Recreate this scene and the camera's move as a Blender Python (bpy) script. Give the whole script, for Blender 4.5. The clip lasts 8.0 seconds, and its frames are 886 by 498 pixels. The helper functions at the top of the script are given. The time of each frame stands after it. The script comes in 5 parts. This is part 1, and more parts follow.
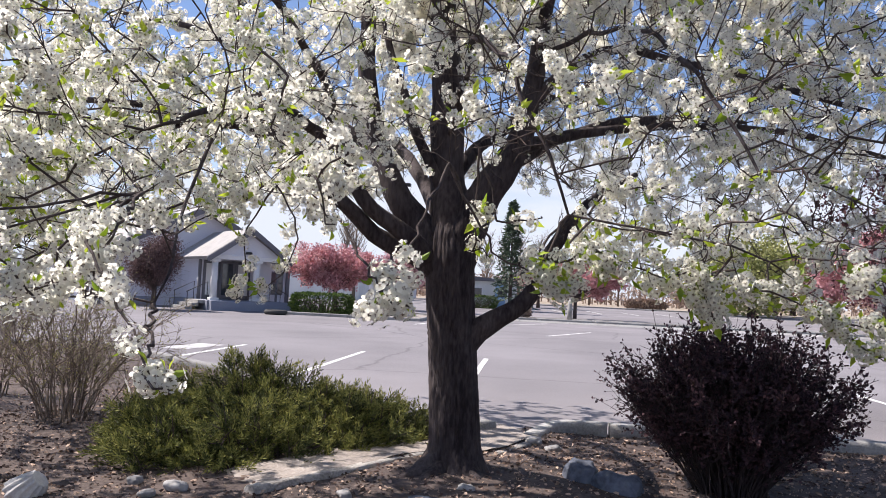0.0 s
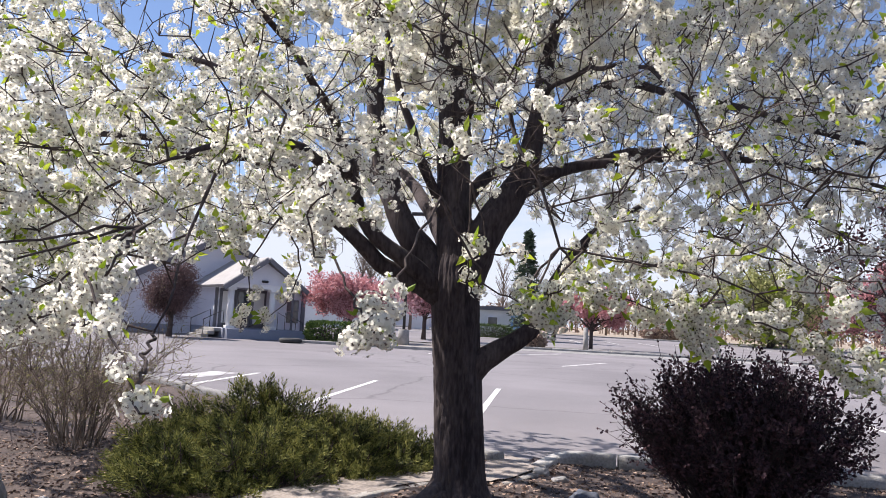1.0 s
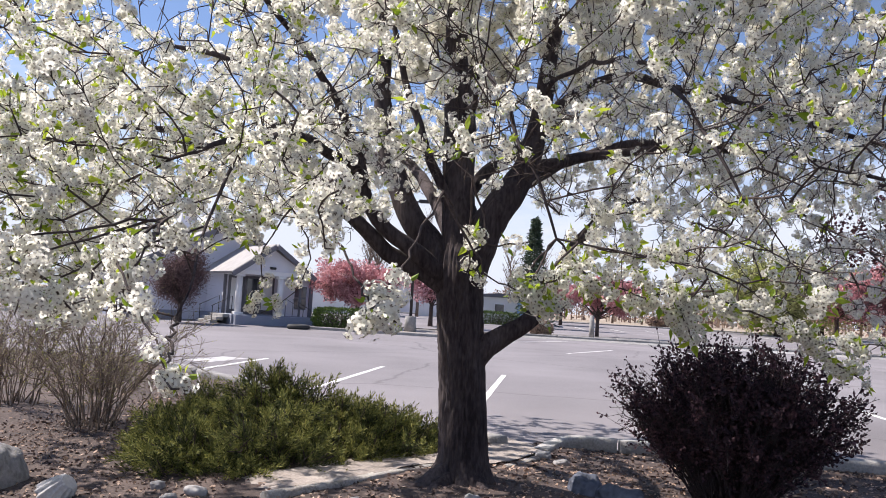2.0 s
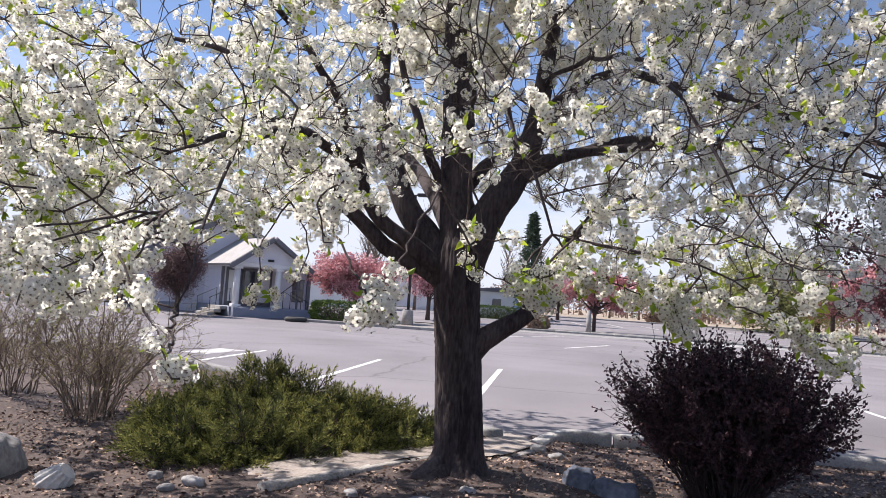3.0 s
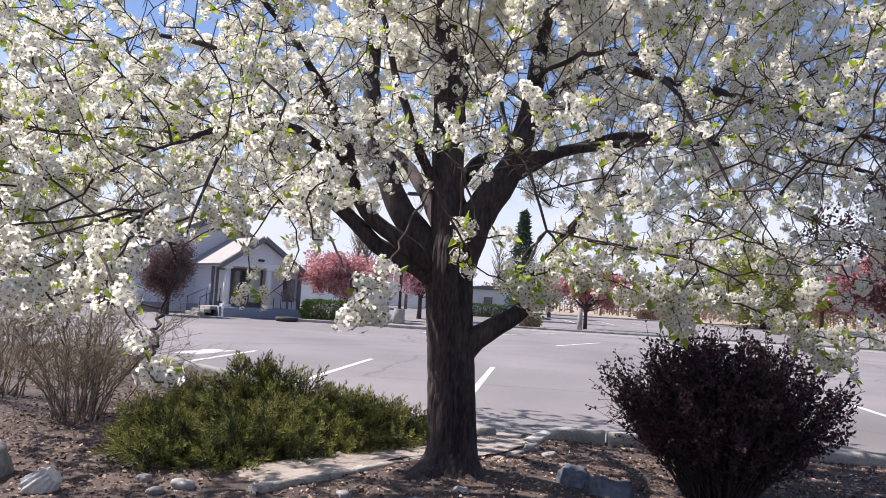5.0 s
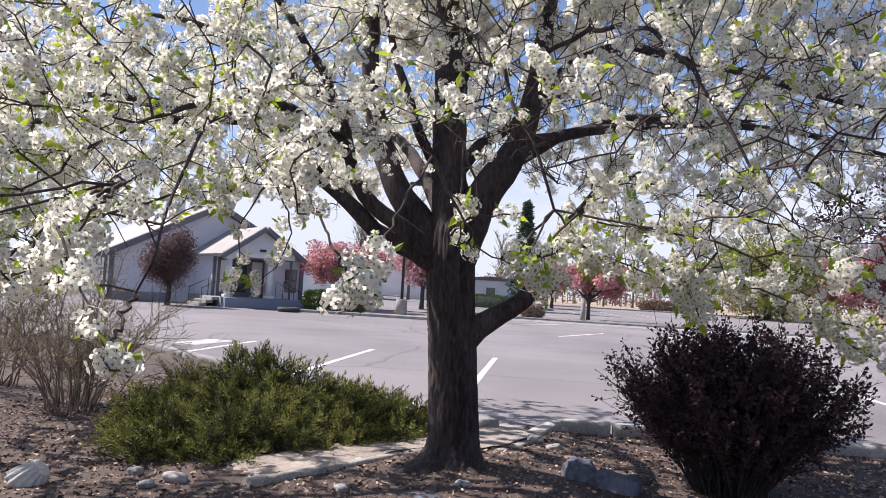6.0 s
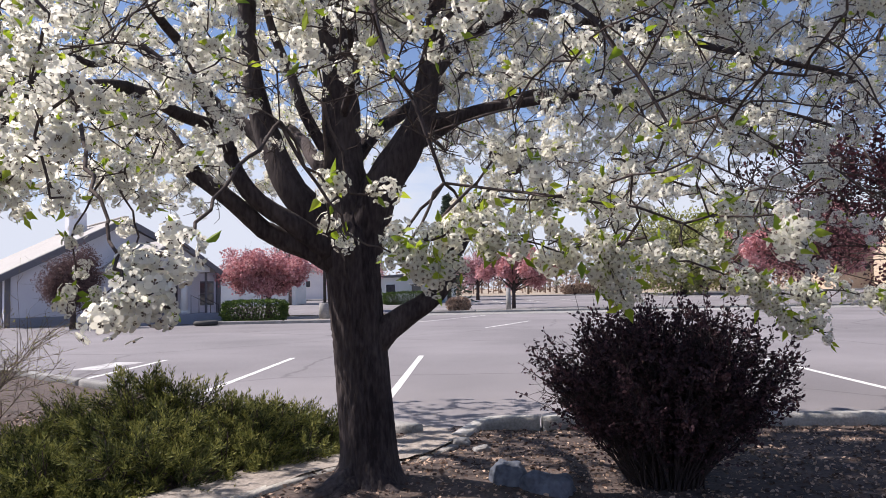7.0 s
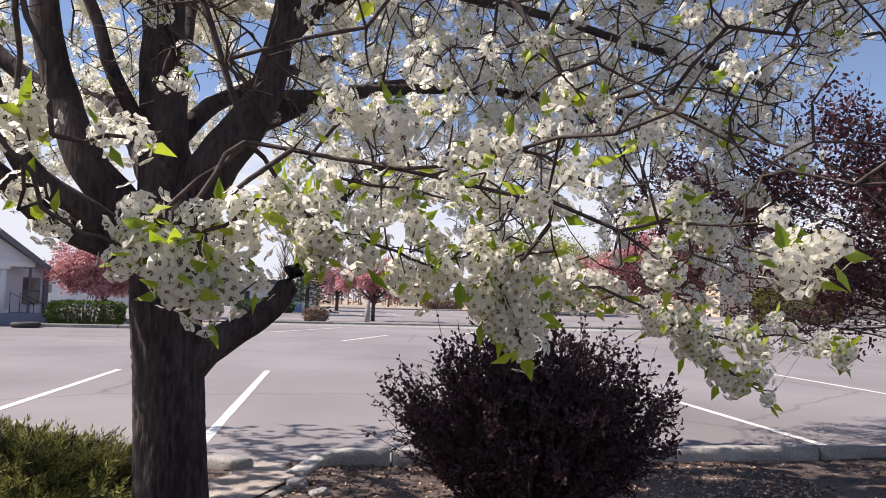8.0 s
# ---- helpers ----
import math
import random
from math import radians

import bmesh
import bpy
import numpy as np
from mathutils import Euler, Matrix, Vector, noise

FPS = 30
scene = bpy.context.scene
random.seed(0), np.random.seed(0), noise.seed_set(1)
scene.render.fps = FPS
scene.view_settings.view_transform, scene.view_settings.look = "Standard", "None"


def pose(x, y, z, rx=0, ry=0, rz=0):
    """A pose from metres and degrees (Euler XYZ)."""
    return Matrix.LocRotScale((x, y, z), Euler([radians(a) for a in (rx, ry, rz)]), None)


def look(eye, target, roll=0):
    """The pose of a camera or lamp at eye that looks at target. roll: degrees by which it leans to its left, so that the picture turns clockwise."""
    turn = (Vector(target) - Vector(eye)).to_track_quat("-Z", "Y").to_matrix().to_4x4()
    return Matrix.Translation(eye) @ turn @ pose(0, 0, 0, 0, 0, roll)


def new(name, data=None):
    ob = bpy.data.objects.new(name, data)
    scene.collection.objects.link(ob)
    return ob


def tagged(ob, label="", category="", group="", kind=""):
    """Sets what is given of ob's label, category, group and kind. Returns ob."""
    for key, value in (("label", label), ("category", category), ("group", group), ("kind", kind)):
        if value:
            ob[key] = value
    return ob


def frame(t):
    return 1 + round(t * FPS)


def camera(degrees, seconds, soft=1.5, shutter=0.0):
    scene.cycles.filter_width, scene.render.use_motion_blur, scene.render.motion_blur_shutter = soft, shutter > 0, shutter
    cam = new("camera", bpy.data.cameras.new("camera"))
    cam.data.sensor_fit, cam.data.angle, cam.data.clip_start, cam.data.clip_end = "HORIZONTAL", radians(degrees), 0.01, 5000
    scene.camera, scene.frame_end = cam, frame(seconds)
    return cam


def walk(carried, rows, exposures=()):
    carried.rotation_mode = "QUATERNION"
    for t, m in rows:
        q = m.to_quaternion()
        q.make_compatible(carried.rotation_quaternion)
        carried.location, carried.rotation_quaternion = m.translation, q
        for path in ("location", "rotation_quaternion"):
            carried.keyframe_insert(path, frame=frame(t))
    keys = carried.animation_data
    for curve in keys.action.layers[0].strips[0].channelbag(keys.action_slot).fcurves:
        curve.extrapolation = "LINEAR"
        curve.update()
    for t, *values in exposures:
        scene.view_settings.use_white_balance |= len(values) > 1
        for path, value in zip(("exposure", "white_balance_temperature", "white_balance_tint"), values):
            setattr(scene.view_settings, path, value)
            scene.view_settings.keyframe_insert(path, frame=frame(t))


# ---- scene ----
cam = camera(64.1, 8.0, soft=0.9)
PATH = [
    (0, (2.379, -0.18, 1.402), (2.126, 1.801, 1.523), 2.7),
    (0.5, (2.435, -0.166, 1.403), (2.154, 1.807, 1.574), 2.5),
    (1, (2.469, -0.239, 1.41), (2.167, 1.728, 1.61), 3.0),
    (1.5, (2.493, -0.348, 1.411), (2.175, 1.618, 1.588), 3.0),
    (3, (2.516, -0.411, 1.411), (2.202, 1.558, 1.557), 3.7),
    (3.5, (2.515, -0.45, 1.41), (2.206, 1.522, 1.526), 3.6),
    (4, (2.513, -0.402, 1.394), (2.196, 1.57, 1.498), 3.4),
    (4.5, (2.516, -0.396, 1.408), (2.208, 1.574, 1.565), 3.4),
    (5.8, (2.472, -0.224, 1.41), (2.203, 1.755, 1.525), 3.2),
    (6, (2.487, -0.175, 1.385), (2.192, 1.8, 1.503), 3.3),
    (6.3, (2.475, -0.055, 1.42), (2.165, 1.918, 1.513), 1.4),
    (6.5, (2.471, 0.05, 1.393), (2.175, 2.025, 1.496), -1.6),
    (6.8, (2.516, 0.187, 1.393), (2.36, 2.178, 1.5), -2.2),
    (7, (2.578, 0.322, 1.386), (2.496, 2.317, 1.5), -1.2),
    (7.2, (2.619, 0.503, 1.396), (2.633, 2.5, 1.515), 1.0),
    (7.5, (2.692, 0.694, 1.391), (2.882, 2.684, 1.452), 0.1),
    (7.8, (2.692, 0.92, 1.384), (2.964, 2.9, 1.466), 1.8),
    (8, (2.665, 1.101, 1.421), (2.967, 3.072, 1.569), 1.4),
]
walk(cam, [(t, look(eye, target, roll)) for t, eye, target, roll in PATH],
     exposures=[(0.0, 0.46, 6350, 15.5), (6.4, 0.44, 6400, 16.5), (6.8, 0.27, 6380, 16), (7.5, 0.30, 6600, 17), (8.0, 0.40, 6750, 17)])

# ---- light ----
SUN_AZ, SUN_EL = math.atan2(0.18, -0.98), radians(50)      # azimuth from +x towards +y
sun_dir = Vector((math.cos(SUN_EL) * math.cos(SUN_AZ), math.cos(SUN_EL) * math.sin(SUN_AZ), math.sin(SUN_EL)))
sun_data = bpy.data.lights.new("sun", "SUN")
sun_data.energy, sun_data.angle, sun_data.color = 5.8, radians(0.53), (1.0, 0.93, 0.83)
sun = new("sun", sun_data)
sun.matrix_world = Matrix.Translation((0, 0, 30)) @ sun_dir.to_track_quat("Z", "Y").to_matrix().to_4x4()

world = bpy.data.worlds.new("world")
scene.world = world
world.use_nodes = True
wn, wl = world.node_tree.nodes, world.node_tree.links
wn.clear()
w_out, w_bg = wn.new("ShaderNodeOutputWorld"), wn.new("ShaderNodeBackground")
w_sky = wn.new("ShaderNodeTexSky")
w_sky.sky_type, w_sky.sun_disc = "NISHITA", False
w_sky.sun_elevation, w_sky.sun_rotation = SUN_EL, math.pi / 2 - SUN_AZ
w_sky.altitude, w_sky.air_density, w_sky.dust_density, w_sky.ozone_density = 2500, 1.0, 0.6, 3.0
w_tc, w_map = wn.new("ShaderNodeTexCoord"), wn.new("ShaderNodeMapping")
w_map.inputs["Scale"].default_value = (1.0, 1.0, 3.2)
w_noise = wn.new("ShaderNodeTexNoise")
w_noise.inputs["Scale"].default_value, w_noise.inputs["Detail"].default_value, w_noise.inputs["Roughness"].default_value = 2.6, 7, 0.58
w_sep = wn.new("ShaderNodeSeparateXYZ")
w_low = wn.new("ShaderNodeMapRange")            # more cloud towards the horizon
w_low.inputs[1].default_value, w_low.inputs[2].default_value, w_low.inputs[3].default_value, w_low.inputs[4].default_value = 0.06, 0.34, 0.40, -0.22
w_add = wn.new("ShaderNodeMath")
w_ramp = wn.new("ShaderNodeValToRGB")
w_ramp.color_ramp.elements[0].position, w_ramp.color_ramp.elements[1].position = 0.48, 0.74
w_ramp.color_ramp.elements[0].color = (0.07, 0.07, 0.07, 1)
w_mix = wn.new("ShaderNodeMix")
w_mix.data_type = "RGBA"
w_mix.inputs["B"].default_value = (5.1, 5.5, 6.1, 1)
wl.new(w_tc.outputs["Generated"], w_map.inputs["Vector"])
wl.new(w_map.outputs["Vector"], w_noise.inputs["Vector"])
wl.new(w_tc.outputs["Generated"], w_sep.inputs["Vector"])
wl.new(w_sep.outputs["Z"], w_low.inputs[0])
wl.new(w_noise.outputs["Fac"], w_add.inputs[0])
wl.new(w_low.outputs[0], w_add.inputs[1])
wl.new(w_add.outputs[0], w_ramp.inputs["Fac"])
wl.new(w_ramp.outputs["Color"], w_mix.inputs["Factor"])
wl.new(w_sky.outputs["Color"], w_mix.inputs["A"])
wl.new(w_mix.outputs["Result"], w_bg.inputs["Color"])
w_bg.inputs["Strength"].default_value = 0.12
wl.new(w_bg.outputs["Background"], w_out.inputs["Surface"])

# ---- materials ----
def material(name, dark, light, rough=0.8, coarse=3.0, fine=40.0, bump=0.3, bump_scale=60.0, stretch=(1, 1, 1), translucent=0.0,
             metal=0.0, vary=0.0, island=False, specular=0.5):
    """Two scales of colour noise between dark and light, bump, and for leaves and petals some light through them."""
    m = bpy.data.materials.new(name)
    m.use_nodes = True
    n, l = m.node_tree.nodes, m.node_tree.links
    bsdf = n["Principled BSDF"]
    tc, mp = n.new("ShaderNodeTexCoord"), n.new("ShaderNodeMapping")
    mp.inputs["Scale"].default_value = stretch
    l.new(tc.outputs["Object"], mp.inputs["Vector"])
    a, b = n.new("ShaderNodeTexNoise"), n.new("ShaderNodeTexNoise")
    a.inputs["Scale"].default_value, a.inputs["Detail"].default_value = coarse, 3
    b.inputs["Scale"].default_value, b.inputs["Detail"].default_value = fine, 4
    l.new(mp.outputs["Vector"], a.inputs["Vector"]); l.new(mp.outputs["Vector"], b.inputs["Vector"])
    mix = n.new("ShaderNodeMath"); mix.operation = "MULTIPLY_ADD"
    mix.inputs[1].default_value = 0.5
    half = n.new("ShaderNodeMath"); half.operation = "MULTIPLY"; half.inputs[1].default_value = 0.5
    l.new(b.outputs["Fac"], half.inputs[0])
    l.new(a.outputs["Fac"], mix.inputs[0]); l.new(half.outputs[0], mix.inputs[2])
    value = mix.outputs[0]
    if vary:
        geo = n.new("ShaderNodeNewGeometry" if island else "ShaderNodeObjectInfo")
        add = n.new("ShaderNodeMath"); add.operation = "MULTIPLY_ADD"; add.inputs[1].default_value = vary
        l.new(geo.outputs["Random Per Island" if island else "Random"], add.inputs[0])
        sub = n.new("ShaderNodeMath"); sub.operation = "SUBTRACT"; sub.inputs[1].default_value = vary / 2
        l.new(value, add.inputs[2]); l.new(add.outputs[0], sub.inputs[0])
        value = sub.outputs[0]
    ramp = n.new("ShaderNodeValToRGB")
    ramp.color_ramp.elements[0].position, ramp.color_ramp.elements[1].position = 0.34, 0.66
    ramp.color_ramp.elements[0].color, ramp.color_ramp.elements[1].color = (*dark, 1), (*light, 1)
    l.new(value, ramp.inputs["Fac"])
    l.new(ramp.outputs["Color"], bsdf.inputs["Base Color"])
    bsdf.inputs["Roughness"].default_value, bsdf.inputs["Metallic"].default_value = rough, metal
    bsdf.inputs["Specular IOR Level"].default_value = specular
    if bump:
        c, bp = n.new("ShaderNodeTexNoise"), n.new("ShaderNodeBump")
        c.inputs["Scale"].default_value, c.inputs["Detail"].default_value = bump_scale, 4
        l.new(mp.outputs["Vector"], c.inputs["Vector"]); l.new(c.outputs["Fac"], bp.inputs["Height"])
        bp.inputs["Strength"].default_value, bp.inputs["Distance"].default_value = bump, 0.01
        l.new(bp.outputs["Normal"], bsdf.inputs["Normal"])
    if translucent:
        tr, ms = n.new("ShaderNodeBsdfTranslucent"), n.new("ShaderNodeMixShader")
        l.new(ramp.outputs["Color"], tr.inputs["Color"])
        ms.inputs["Fac"].default_value = translucent
        l.new(bsdf.outputs["BSDF"], ms.inputs[1]); l.new(tr.outputs["BSDF"], ms.inputs[2])
        l.new(ms.outputs["Shader"], n["Material Output"].inputs["Surface"])
    return m


BARK = material("bark", (0.022, 0.017, 0.019), (0.10, 0.083, 0.083), 0.95, 5, 46, 1.0, 34, (1, 1, 0.26), specular=0.2)
TWIG = material("twig_bark", (0.034, 0.026, 0.025), (0.115, 0.09, 0.08), 0.9, 8, 60, 0.3, 80, specular=0.2)
PETAL = material("petal", (0.81, 0.795, 0.71), (0.92, 0.908, 0.835), 0.6, 4, 90, 0, 50, translucent=0.68, vary=0.3, island=True, specular=0.2)
ANTHER = material("anther", (0.05, 0.03, 0.03), (0.15, 0.10, 0.055), 0.8, 20, 200, 0, 50)
SPRING = material("spring_leaf", (0.22, 0.33, 0.02), (0.46, 0.56, 0.05), 0.5, 4, 60, 0, 50, translucent=0.5, vary=0.5, island=True)
LEAF_GREEN = material("pear_leaf", (0.22, 0.33, 0.02), (0.46, 0.56, 0.05), 0.45, 8, 90, 0, 50, translucent=0.5, vary=0.5)
ASPHALT = material("asphalt", (0.195, 0.183, 0.193), (0.275, 0.258, 0.269), 0.92, 0.35, 160, 0.35, 220, specular=0.25)

def add_cracks(m, scale, width, depth):
    """Thin wandering cracks and broad worn patches over an asphalt."""
    n, l = m.node_tree.nodes, m.node_tree.links
    bsdf = n["Principled BSDF"]
    base = bsdf.inputs["Base Color"].links[0].from_socket
    tc, wob, mixv = n.new("ShaderNodeTexCoord"), n.new("ShaderNodeTexNoise"), n.new("ShaderNodeMix")
    wob.inputs["Scale"].default_value, wob.inputs["Detail"].default_value = 1.1, 5
    mixv.data_type = "VECTOR"; mixv.inputs["Factor"].default_value = 0.35
    l.new(tc.outputs["Object"], wob.inputs["Vector"])
    l.new(tc.outputs["Object"], mixv.inputs[4]); l.new(wob.outputs["Color"], mixv.inputs[5])
    vor = n.new("ShaderNodeTexVoronoi"); vor.feature = "DISTANCE_TO_EDGE"
    vor.inputs["Scale"].default_value = scale
    l.new(mixv.outputs[1], vor.inputs["Vector"])
    rng_node = n.new("ShaderNodeMapRange")
    rng_node.inputs[1].default_value, rng_node.inputs[2].default_value = 0.0, width
    rng_node.inputs[3].default_value, rng_node.inputs[4].default_value = depth, 1.0
    l.new(vor.outputs["Distance"], rng_node.inputs[0])
    patch, span = n.new("ShaderNodeTexNoise"), n.new("ShaderNodeMapRange")
    patch.inputs["Scale"].default_value, patch.inputs["Detail"].default_value = 0.16, 6
    l.new(tc.outputs["Object"], patch.inputs["Vector"])
    span.inputs[1].default_value, span.inputs[2].default_value, span.inputs[3].default_value, span.inputs[4].default_value = 0.3, 0.7, 0.82, 1.12
    l.new(patch.outputs["Fac"], span.inputs[0])
    both, out = n.new("ShaderNodeMath"), n.new("ShaderNodeVectorMath")
    both.operation, out.operation = "MULTIPLY", "SCALE"
    l.new(rng_node.outputs[0], both.inputs[0]); l.new(span.outputs[0], both.inputs[1])
    l.new(base, out.inputs[0]); l.new(both.outputs[0], out.inputs["Scale"])
    l.new(out.outputs[0], bsdf.inputs["Base Color"])


add_cracks(ASPHALT, 0.22, 0.008, 0.72)
FADED_PAINT = material("faded_road_paint", (0.27, 0.26, 0.265), (0.66, 0.65, 0.645), 0.85, 2.2, 30, 0.2, 120)
PAINT = material("road_paint", (0.55, 0.55, 0.54), (0.80, 0.80, 0.78), 0.8, 5, 50, 0.2, 120)
CONCRETE = material("concrete", (0.185, 0.18, 0.175), (0.41, 0.40, 0.385), 0.9, 3, 45, 0.6, 70, vary=0.15)
OLD_CONCRETE = material("soiled_concrete", (0.13, 0.115, 0.105), (0.43, 0.405, 0.375), 0.95, 7, 55, 0.9, 60, vary=0.15)
PALE_SOIL = material("pale_soil", (0.20, 0.17, 0.15), (0.42, 0.37, 0.33), 0.95, 3, 45, 0.7, 60)
MULCH = material("mulch_soil", (0.036, 0.026, 0.023), (0.128, 0.094, 0.082), 0.95, 2.2, 30, 0.9, 45)
CHIP = material("wood_chip", (0.085, 0.052, 0.042), (0.46, 0.33, 0.25), 0.9, 9, 60, 0, 50, vary=0.9, island=True)
DRY_GRASS = material("dry_grass_ground", (0.25, 0.20, 0.15), (0.43, 0.36, 0.28), 0.95, 0.05, 1.5, 0.4, 6)
JUNIPER = material("juniper_needles", (0.030, 0.042, 0.016), (0.115, 0.125, 0.042), 0.75, 4, 24, 0, 50, translucent=0.2, vary=0.4, island=True, specular=0.2)
JUNIPER_TIP = material("juniper_tips", (0.10, 0.115, 0.030), (0.27, 0.265, 0.075), 0.7, 3, 24, 0, 50, translucent=0.25, vary=0.4, island=True, specular=0.2)
BARBERRY = material("barberry_leaf", (0.036, 0.024, 0.031), (0.105, 0.058, 0.068), 0.75, 3, 40, 0, 50, translucent=0.2, vary=0.6, island=True, specular=0.15)
BARBERRY_WOOD = material("barberry_wood", (0.016, 0.011, 0.012), (0.045, 0.030, 0.030), 0.9, 8, 60, 0, 50)
SHRUB_WOOD = material("shrub_wood", (0.10, 0.075, 0.06), (0.30, 0.235, 0.185), 0.9, 6, 60, 0, 50, vary=0.4, island=True)
BUD = material("bud_leaf", (0.20, 0.21, 0.05), (0.42, 0.40, 0.14), 0.6, 4, 60, 0, 50, translucent=0.4, vary=0.5, island=True)
PLUM = material("plum_leaf", (0.034, 0.013, 0.018), (0.115, 0.036, 0.044), 0.6, 3, 40, 0, 50, translucent=0.35, vary=0.6, island=True)
RED_LEAF = material("crabapple_blossom", (0.46, 0.20, 0.215), (0.70, 0.40, 0.41), 0.6, 1.0, 12, 0, 50, translucent=0.35, vary=0.6, island=True)
PINK = material("pink_blossom", (0.42, 0.20, 0.23), (0.72, 0.48, 0.5), 0.6, 1.0, 12, 0, 50, translucent=0.35, vary=0.5, island=True)
BROWN_LEAF = material("brown_leaf", (0.09, 0.052, 0.052), (0.20, 0.125, 0.12), 0.7, 1.0, 12, 0, 50, translucent=0.2, vary=0.6, island=True)
WILLOW = material("willow_leaf", (0.23, 0.25, 0.08), (0.47, 0.47, 0.20), 0.6, 0.6, 12, 0, 50, translucent=0.4, vary=0.6, island=True)
HEDGE = material("hedge_leaf", (0.03, 0.065, 0.012), (0.12, 0.18, 0.035), 0.55, 2, 25, 0, 50, translucent=0.25, vary=0.6, island=True)
HEDGE_YELLOW = material("yellow_hedge_leaf", (0.11, 0.12, 0.02), (0.32, 0.30, 0.06), 0.55, 1, 12, 0, 50, translucent=0.25, vary=0.6, island=True)
CONIFER = material("conifer_needles", (0.03, 0.055, 0.035), (0.09, 0.13, 0.075), 0.7, 1, 20, 0, 50, vary=0.5, island=True)
STRAW = material("dormant_straw", (0.22, 0.15, 0.12), (0.42, 0.32, 0.25), 0.9, 3, 30, 0, 50, vary=0.6, island=True)
STONE = material("grey_stone", (0.17, 0.165, 0.165), (0.40, 0.39, 0.385), 0.9, 3, 25, 0.7, 35, vary=0.2)
BLUE_STONE = material("bluish_stone", (0.05, 0.058, 0.08), (0.14, 0.157, 0.20), 0.85, 4, 30, 0.6, 35)
POT_CLAY = material("pale_clay", (0.38, 0.37, 0.36), (0.56, 0.55, 0.53), 0.8, 6, 50, 0.25, 70)
STUCCO = material("stucco", (0.60, 0.61, 0.68), (0.72, 0.73, 0.79), 0.9, 0.8, 25, 0.3, 40)
STUCCO_BLUE = material("blue_grey_base", (0.20, 0.22, 0.28), (0.29, 0.31, 0.37), 0.9, 0.8, 25, 0.3, 40)
WHITE_TRIM = material("white_trim", (0.68, 0.69, 0.70), (0.80, 0.80, 0.80), 0.6, 1, 25, 0.1, 40)
DARK_TRIM = material("dark_trim", (0.10, 0.10, 0.12), (0.16, 0.16, 0.18), 0.6, 1, 25, 0.1, 40)
SHINGLE = material("roof_shingle", (0.31, 0.295, 0.285), (0.45, 0.43, 0.415), 0.95, 0.6, 18, 0.5, 14, (1, 6, 6), vary=0.2)
IRON = material("black_iron", (0.02, 0.02, 0.022), (0.05, 0.05, 0.055), 0.5, 4, 40, 0.1, 60, metal=0.4)
RUBBER = material("black_rubber", (0.02, 0.02, 0.02), (0.05, 0.05, 0.05), 0.8, 4, 40, 0.3, 60)
SIDING = material("grey_siding", (0.60, 0.62, 0.62), (0.74, 0.75, 0.74), 0.8, 0.8, 20, 0.2, 30)
BLUE_PAINT = material("blue_paint", (0.16, 0.30, 0.50), (0.26, 0.42, 0.62), 0.6, 1, 20, 0.1, 30)
BROWN_DOOR = material("brown_door_paint", (0.16, 0.10, 0.075), (0.24, 0.15, 0.11), 0.6, 1, 20, 0.1, 30)
TAN_WALL = material("tan_wall", (0.48, 0.38, 0.29), (0.62, 0.51, 0.40), 0.9, 0.3, 6, 0.3, 14)
GLASS = material("window_glass", (0.03, 0.035, 0.045), (0.06, 0.065, 0.08), 0.08, 1, 4, 0, 10, specular=0.8)

# ---- mesh helpers ----
def part(name, mesh, mat, parent=None, label="", m=None):
    """Links a bmesh or a mesh as one object, under parent if given."""
    if isinstance(mesh, bmesh.types.BMesh):
        data = bpy.data.meshes.new(name)
        mesh.to_mesh(data)
        mesh.free()
    else:
        data = mesh
    if mat is not None and not data.materials:
        for one in (mat if isinstance(mat, (list, tuple)) else [mat]):
            data.materials.append(one)
    ob = new(name, data)
    if parent is not None:
        ob.parent = parent
    if m is not None:
        ob.matrix_basis = m
    if label:
        tagged(ob, label)
    return ob


def thing(name, label, category, m=None, group="", kind=""):
    ob = new(name)
    if m is not None:
        ob.matrix_basis = m
    return tagged(ob, label, category, group, kind)


def tri_mesh(name, verts, faces, index=None, smooth=False):
    """A mesh from arrays of vertices and triangles."""
    verts, faces = np.asarray(verts, np.float32).reshape(-1, 3), np.asarray(faces, np.int32).reshape(-1, 3)
    me = bpy.data.meshes.new(name)
    me.vertices.add(len(verts)); me.vertices.foreach_set("co", verts.ravel())
    me.loops.add(len(faces) * 3); me.loops.foreach_set("vertex_index", faces.ravel())
    me.polygons.add(len(faces)); me.polygons.foreach_set("loop_start", np.arange(0, len(faces) * 3, 3, dtype=np.int32))
    if index is not None:
        me.polygons.foreach_set("material_index", np.asarray(index, np.int32))
    if smooth:
        me.polygons.foreach_set("use_smooth", np.ones(len(faces), bool))
    me.update(calc_edges=True)
    return me


def box(sx, sy, sz, at=(0, 0, 0), bevel=0.01, turn=0.0, bm=None, segments=1):
    """A bevelled box, its middle at the given place; added to bm if given."""
    own = bmesh.new()
    bmesh.ops.create_cube(own, size=1)
    bmesh.ops.scale(own, vec=(sx, sy, sz), verts=own.verts)
    if bevel:
        bmesh.ops.bevel(own, geom=own.edges[:], offset=bevel, segments=segments, affect="EDGES")
    bmesh.ops.transform(own, matrix=Matrix.Translation(at) @ pose(0, 0, 0, 0, 0, turn), verts=own.verts)
    if bm is None:
        return own
    me = bpy.data.meshes.new("tmp")
    own.to_mesh(me); own.free(); bm.from_mesh(me); bpy.data.meshes.remove(me)
    return bm


